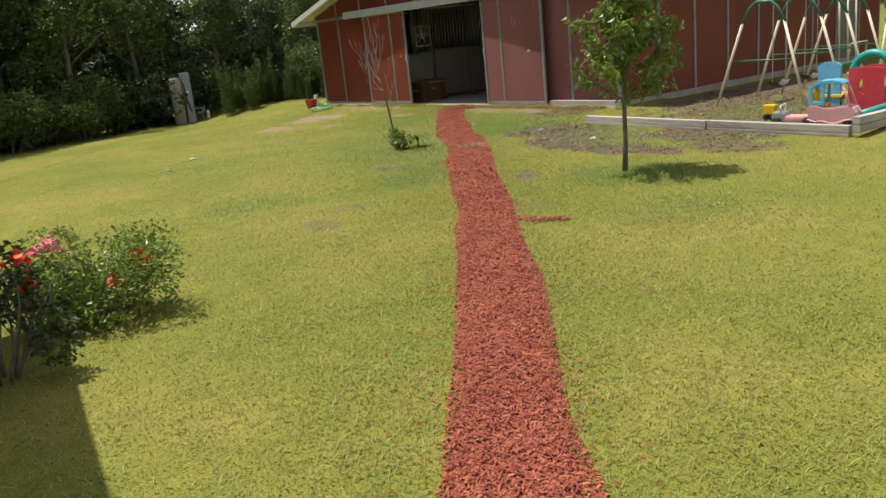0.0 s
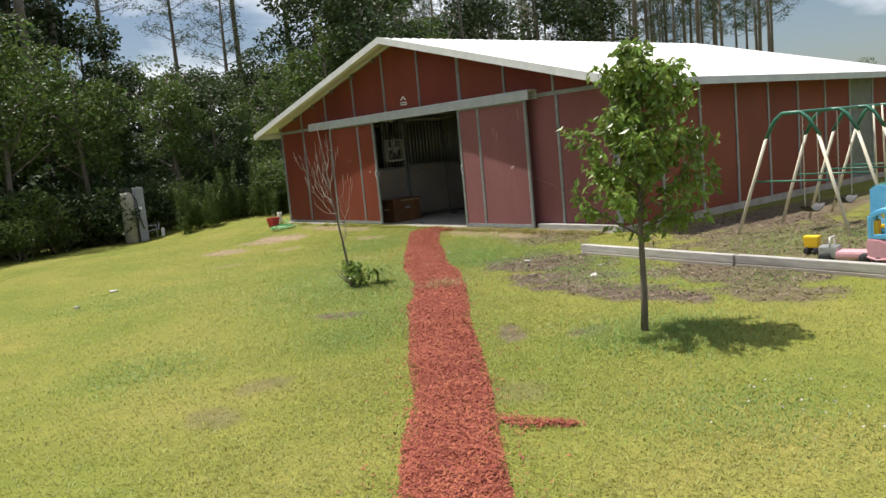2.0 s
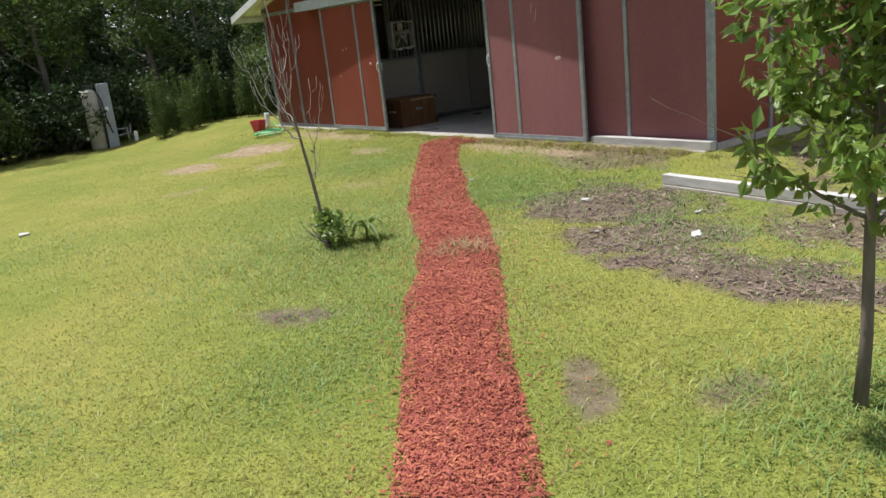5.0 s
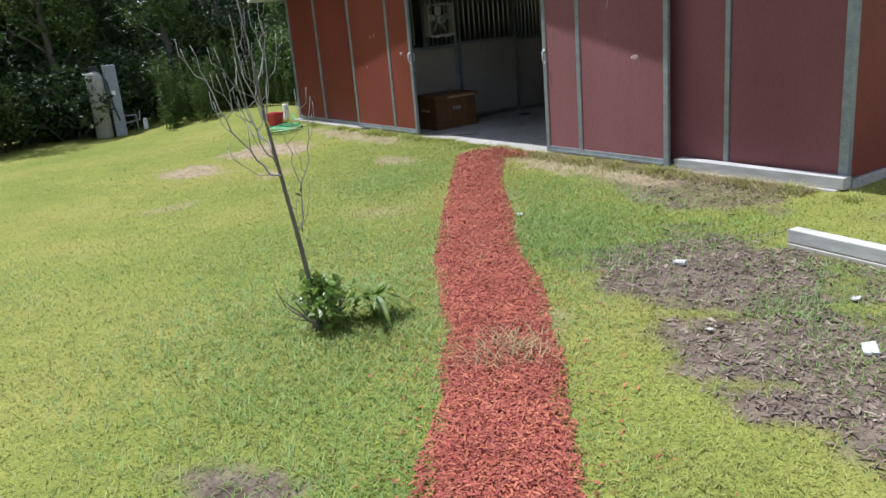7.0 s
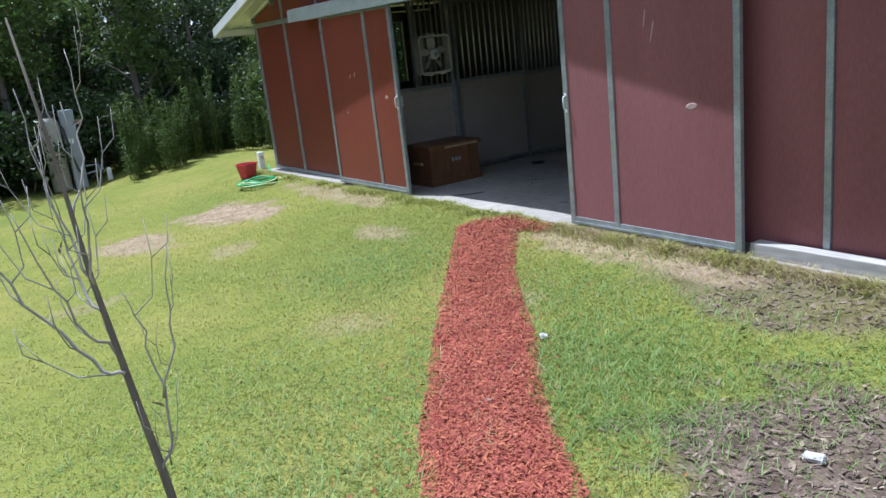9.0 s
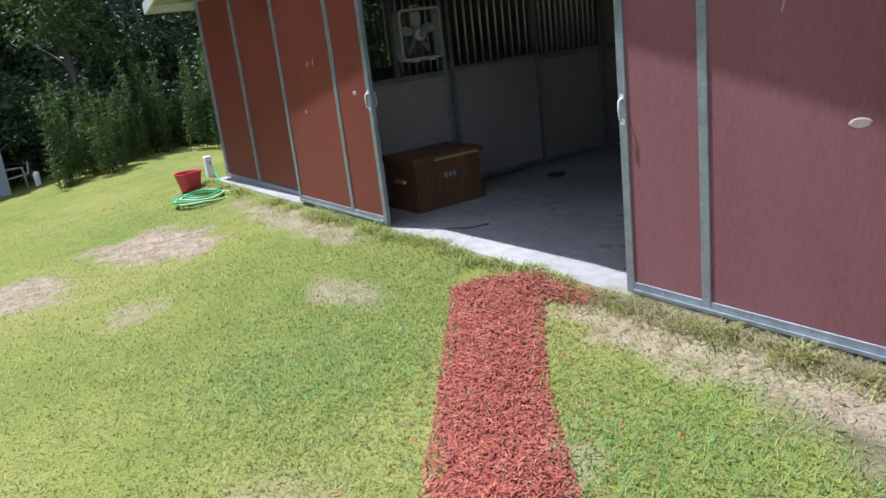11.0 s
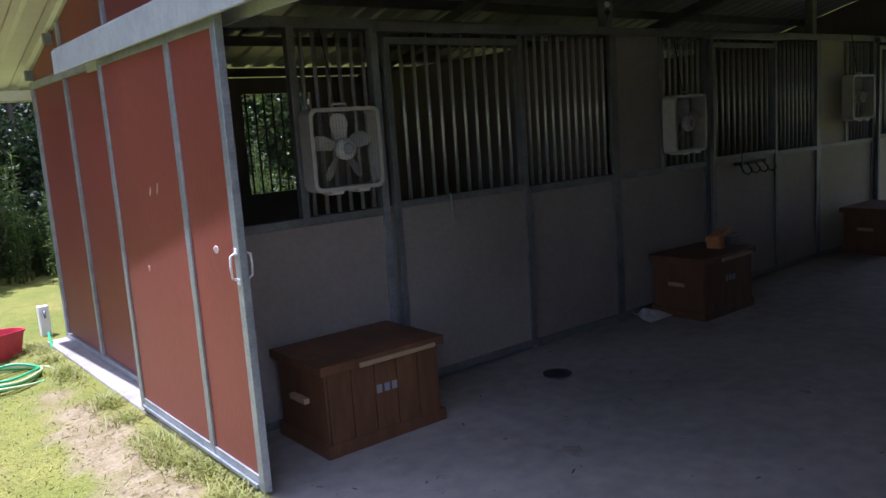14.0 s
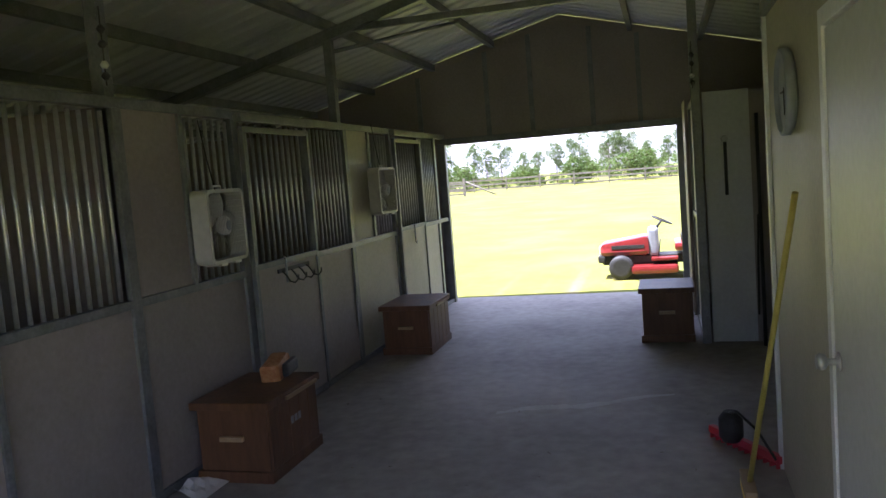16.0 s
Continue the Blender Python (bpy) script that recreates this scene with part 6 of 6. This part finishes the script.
def chips(name, x, y, z, mat, rng, lmin, lmax, parent=None, label="", kind="stuff"):
    """Splinters of bark: flat slivers with pointed ends, lying at all angles."""
    n = len(x)
    a = rng.uniform(0, 6.283, n)
    t = rng.normal(0, 0.28, n)
    L = lmin + (lmax - lmin) * rng.random(n) ** 1.8
    w = 0.0012 + L * rng.uniform(0.05, 0.12, n)
    d = np.stack([np.cos(a) * np.cos(t), np.sin(a) * np.cos(t), np.sin(t)], 1)
    s = np.stack([-np.sin(a), np.cos(a), rng.normal(0, 0.35, n)], 1)
    u = np.cross(d, s)
    c = np.stack([x, y, z], 1)
    h = rng.uniform(0.002, 0.005, n)[:, None]
    L, w = L[:, None] / 2, w[:, None]
    v = np.stack([c - d * L, c - d * L * 0.4 + s * w + u * h, c + d * L * 0.6 + s * w * 0.8 + u * h, c + d * L, c + d * L * 0.5 - s * w + u * h, c - d * L * 0.5 - s * w * 0.8 + u * h], 1).reshape(-1, 3)
    i = np.arange(n)[:, None] * 6
    f = np.concatenate([i + [0, 5, 1], i + [1, 5, 4], i + [1, 4, 2], i + [2, 4, 3]], 0)
    ob = pyd(name, v.tolist(), f.tolist(), mat, parent, label)
    ob["kind"] = kind
    return ob


n = 125000
s = g.uniform(2.2, TL, n)
x, y, w = along(s)
ix = np.clip((s / 0.06).astype(int), 0, len(ss) - 1)
off = np.where(g.random(n) < 0.9, g.uniform(-1, 1, n) * w * 0.52, g.normal(0, 0.34, n) * w * 1.25)
x, y = x + nxv[ix] * off, y + nyv[ix] * off
thin = g.random(n) < np.where(s > TL - 3.2, 0.8, 1.0)
inn = np.clip(1 - (np.abs(off) / (w / 2)) ** 4, 0, 1)
z = gz(x, y) + 0.035 * inn + g.uniform(0.0, 0.018, n)
ch = chips("mulch_chips", x[thin], y[thin], z[thin], M_CHIP, g, 0.010, 0.046, path, "loose slivers of red mulch")
# the mulch spreads along the sill beside the door
n = 2600
u = g.random(n)
fx_, fy_ = 10.44 + 0.10 * u + g.normal(0, 0.07, n), 13.22 - 0.52 * u + g.normal(0, 0.05, n)
k = fx_ < 10.62
fan_ = chips("mulch_spill", fx_[k], fy_[k], gz(fx_, fy_)[k] + g.uniform(0.0, 0.03, k.sum()), M_CHIP, g, 0.014, 0.046)
tagged(fan_, "red mulch slivers spread along the door sill", "mulch", kind="stuff")
# a spill of mulch to one side
n = 900
u = g.random(n) ** 0.8
bx_, by_ = 4.08 + 0.28 * u + g.normal(0, 0.03, n), 4.92 - 0.52 * u + g.normal(0, 0.03 + 0.17 * (1 - u) ** 2, n)
spill = chips("mulch_spill", bx_, by_, gz(bx_, by_) + g.uniform(0.004, 0.03, n), M_CHIP, g, 0.012, 0.046)
tagged(spill, "spill of red mulch slivers on the grass", "mulch", kind="stuff")
# old brown mulch and litter on the bare bed
n = 75000
x, y = g.uniform(6.6, 13.5, n), g.uniform(3.8, 10.6, n)
ok = g.random(n) < bare(x, y, 0) * 0.8
ok &= ~((x > 10.6) & (y > 9.0))
old = chips("old_mulch", x[ok], y[ok], gz(x, y)[ok] + g.uniform(0.0, 0.015, ok.sum()), M_CHIPDARK, g, 0.014, 0.07)
tagged(old, "old brown mulch and twigs on bare soil", "mulch", kind="stuff")
n = 5000
x, y = g.uniform(7.2, 10.6, n), g.uniform(9.5, 19.5, n)
ok = g.random(n) < bare(x, y, 1)
straw = chips("dry_straw", x[ok], y[ok], gz(x, y)[ok] + g.uniform(0.0, 0.02, ok.sum()), M_DRYGRASS, g, 0.02, 0.06)
tagged(straw, "dry straw lying on thin tan grass", "straw", kind="stuff")

# pale litter on the lawn
for x, y, a, b, h, lab in ((8.9, 10.98, 0.032, 0.022, 0.015, "small white paper scrap on the grass"), (8.72, 9.06, 0.045, 0.025, 0.022, "pale broken block lying on the soil"),
                           (8.25, 7.5, 0.06, 0.035, 0.012, "flat white card lying on the soil"), (4.72, 14.4, 0.06, 0.05, 0.02, "small white scrap on the grass"),
                           (8.85, 7.9, 0.03, 0.02, 0.012, "small white scrap on the soil"), (3.9, 13.4, 0.04, 0.03, 0.02, "small white scrap on the grass"),
                           (7.9, 8.2, 0.018, 0.014, 0.012, "small pale stone on the soil"), (8.1, 10.55, 0.03, 0.03, 0.02, "small pale scrap on the mulch")):
    bm = bx(-a, a, -b, b, 0, h, bev=min(h, b) * 0.4)
    for v in bm.verts:
        v.co += Vector(g.normal(0, 0.004, 3))
    o = tagged(part("litter", bm, M_LITTER), lab, "litter")
    o.matrix_world = pose(x, y, float(gz(x, y)) + 0.01, 0, 0, float(g.uniform(0, 180)))
n = 60
x, y = 5.35 + g.normal(0, 0.25, n), 3.55 + g.normal(0, 0.42, n)
leaves_w = leaves("pale_petals", np.stack([x, y, gz(x, y) + 0.05], 1), 0.018, M_LITTER, rng=g, ratio=0.8)
tagged(leaves_w, "scattered pale petals on the lawn", "petals", kind="stuff")


# ---- grass ----
def blades(name, x, y, h, mat, rng, label, width=0.0042):
    n = len(x)
    z = gz(x, y) - 0.004
    b = rng.uniform(0, 6.283, n)
    a = b + 1.571 + rng.normal(0, 0.35, n)
    lean = rng.uniform(0.6, 1.9, n) * h
    sx, sy = np.cos(a) * width, np.sin(a) * width
    lx, ly = np.cos(b) * lean, np.sin(b) * lean
    v = np.stack([np.stack([x - sx, y - sy, z], 1), np.stack([x + sx, y + sy, z], 1),
                  np.stack([x + lx * 0.4 + sx * 0.7, y + ly * 0.4 + sy * 0.7, z + h * 0.5], 1), np.stack([x + lx * 0.4 - sx * 0.7, y + ly * 0.4 - sy * 0.7, z + h * 0.5], 1),
                  np.stack([x + lx, y + ly, z + h * 0.72], 1)], 1).reshape(-1, 3)
    i = np.arange(n)[:, None] * 5
    me = bpy.data.meshes.new(name)
    f4, f3 = i + [0, 1, 2, 3], i + [3, 2, 4]
    loops = np.concatenate([f4, f3], 1).reshape(-1)
    me.vertices.add(len(v))
    me.vertices.foreach_set("co", v.reshape(-1).astype(np.float32))
    me.loops.add(len(loops))
    me.loops.foreach_set("vertex_index", loops.astype(np.int32))
    me.polygons.add(2 * n)
    st_ = np.stack([np.arange(n) * 7, np.arange(n) * 7 + 4], 1).reshape(-1)
    me.polygons.foreach_set("loop_start", st_.astype(np.int32))
    me.update(calc_edges=True)
    me.validate()
    return tagged(link(name, me, mat), label, "grass", kind="stuff")


def lawn(n, lo, hi, side, hmin, hmax, seed, name, width):
    """Blades scattered along the walk, in a strip of the given half width, thinner on bare soil and off the mulch."""
    rng = np.random.default_rng(seed)
    s = rng.uniform(lo, hi, n)
    o = np.clip(rng.normal(0, side, n), -9, 9)
    x, y = 0.62 * s - 0.785 * o, 0.785 * s + 0.62 * o
    clump = 0.5 + 0.5 * np.sin(x * 3.1 + 2 * np.sin(y * 1.7)) * np.sin(y * 2.6 + 1.3 * np.sin(x * 2.2))
    d = path_dist(x, y)
    keep = (d > rng.uniform(-0.03, 0.05, n)) & (rng.random(n) > 0.95 * bare(x, y, 0)) & (rng.random(n) > 0.8 * bare(x, y, 1))
    keep &= rng.random(n) < 0.7 + 0.3 * clump
    keep &= (x < 10.62) | (y < 8.9) & (x < 14) | (y > 19.8)
    keep &= x < 14
    x, y, clump = x[keep], y[keep], clump[keep]
    lush = np.clip(1 - np.hypot(x - 6.4, y - 9.8) / 1.0, 0, 1) + np.clip(1 - np.hypot(x - 6.4, y - 5.4) / 0.6, 0, 1) + np.clip(1 - np.hypot(x - 8.5, y - 10.4) / 0.8, 0, 1)
    h = rng.uniform(hmin, hmax, len(x)) * (0.85 + 0.3 * clump) * (1 + 0.9 * lush)
    return blades(name, x, y, h, M_GRASS, rng, "short mown yellow-green grass", width)


lawn(330000, 0.2, 18.5, 1.7, 0.012, 0.034, 101, "grass", 0.0026)
lawn(170000, 1.0, 22.0, 4.2, 0.016, 0.04, 102, "grass", 0.0042)
rng = np.random.default_rng(104)
lx, ly, lh = [], [], []
for cx_, cy_, r_, n, h_ in ((6.45, 9.75, 0.75, 9000, 0.07), (8.75, 10.35, 0.55, 8000, 0.075), (6.32, 5.33, 0.35, 2600, 0.08), (9.1, 13.4, 0.5, 4500, 0.05), (7.4, 11.2, 0.8, 6000, 0.045), (8.2, 7.3, 0.4, 1800, 0.05), (8.9, 7.6, 0.4, 1500, 0.05),
                            (5.7, 8.0, 0.5, 3500, 0.045), (9.6, 11.6, 0.4, 2500, 0.05), (3.2, 8.4, 0.4, 2500, 0.045), (4.6, 12.9, 0.7, 3000, 0.05), (5.2, 3.9, 0.4, 2500, 0.045), (11.0, 5.4, 0.7, 3500, 0.06), (6.6, 5.1, 0.4, 2000, 0.06), (4.8, 7.6, 0.3, 1500, 0.045), (8.45, 8.1, 0.16, 500, 0.05), (9.2, 8.3, 0.3, 900, 0.05), (8.0, 6.5, 0.35, 900, 0.05), (9.5, 9.3, 0.3, 900, 0.05), (8.9, 5.6, 0.3, 900, 0.05), (10.3, 6.4, 0.4, 1400, 0.05)):
    x, y = rng.normal(cx_, r_, n), rng.normal(cy_, r_, n)
    ok = (path_dist(x, y) > 0.0) & (x < 10.6) | (x > 10.6) & (y < 8.8)
    lx.append(x[ok]), ly.append(y[ok]), lh.append(rng.uniform(0.4, 1.0, ok.sum()) * h_)
blades("lush_grass", np.concatenate(lx), np.concatenate(ly), np.concatenate(lh), M_LUSH, rng, "longer deep green grass in uneven tufts", 0.0032)
# longer weeds along the foot of the front wall and on the mulch near the door
rng = np.random.default_rng(103)
n = 5200
y = np.concatenate([rng.uniform(8.8, 12.7, n // 2), rng.uniform(15.0, 19.8, n - n // 2)])
x = 10.60 - np.abs(rng.normal(0, 0.09, n))
tuft = 0.5 + 0.5 * np.sin(y * 9 + 2 * np.sin(y * 3.3))
k = rng.random(n) < tuft
blades("wall_grass", x[k], y[k], rng.uniform(0.03, 0.09, k.sum()) * (0.5 + tuft[k]), M_GRASS, rng, "longer grass along the foot of the barn wall", 0.004)
n = 5000
x, y = 10.63 - np.abs(rng.normal(0, 0.10, n)), rng.uniform(9.2, 12.7, n)
blades("dead_grass", x, y, rng.uniform(0.03, 0.09, n), M_DRYGRASS, rng, "dead cut grass along the foot of the wall", 0.003)
n = 520
s = TL - 4.6 * rng.random(n) ** 1.5
x, y, w = along(s)
x, y = x + rng.normal(0, 0.16, n), y + rng.normal(0, 0.16, n)
blades("path_grass", x, y, rng.uniform(0.05, 0.11, n), M_DRYGRASS, rng, "pale grass growing through the mulch", 0.004)
x, y = rng.normal(6.9, 0.12, 260), rng.normal(8.75, 0.12, 260)
blades("path_grass", x, y, rng.uniform(0.09, 0.15, 260), M_DRYGRASS, rng, "pale grass growing through the mulch", 0.004)

# grass over the edge of the slab in the doorway, and litter on the concrete
n = 5200
y = rng.uniform(12.3, 16.2, n)
x = 10.645 + 0.05 * np.sin(y * 5.3) + 0.03 * np.sin(y * 17) - np.abs(rng.normal(0, 0.08, n))
blades("edge_grass", x, y, rng.uniform(0.02, 0.075, n), M_GRASS, rng, "grass growing over the edge of the slab", 0.0035)
n = 420
x, y = rng.uniform(10.7, 16.5, n) ** 1.0, rng.uniform(12.6, 15.9, n)
near_door = rng.random(n) < np.clip(1.5 - (x - 10.7) / 2.2, 0.12, 1)
near_door &= ~((x < 12.0) & (y > 15.3))
fl = chips("floor_litter", x[near_door], y[near_door], np.full(near_door.sum(), 0.004), M_CHIPDARK, rng, 0.012, 0.05)
tagged(fl, "dry leaves, straw and crumbs on the concrete floor", "litter", kind="stuff")
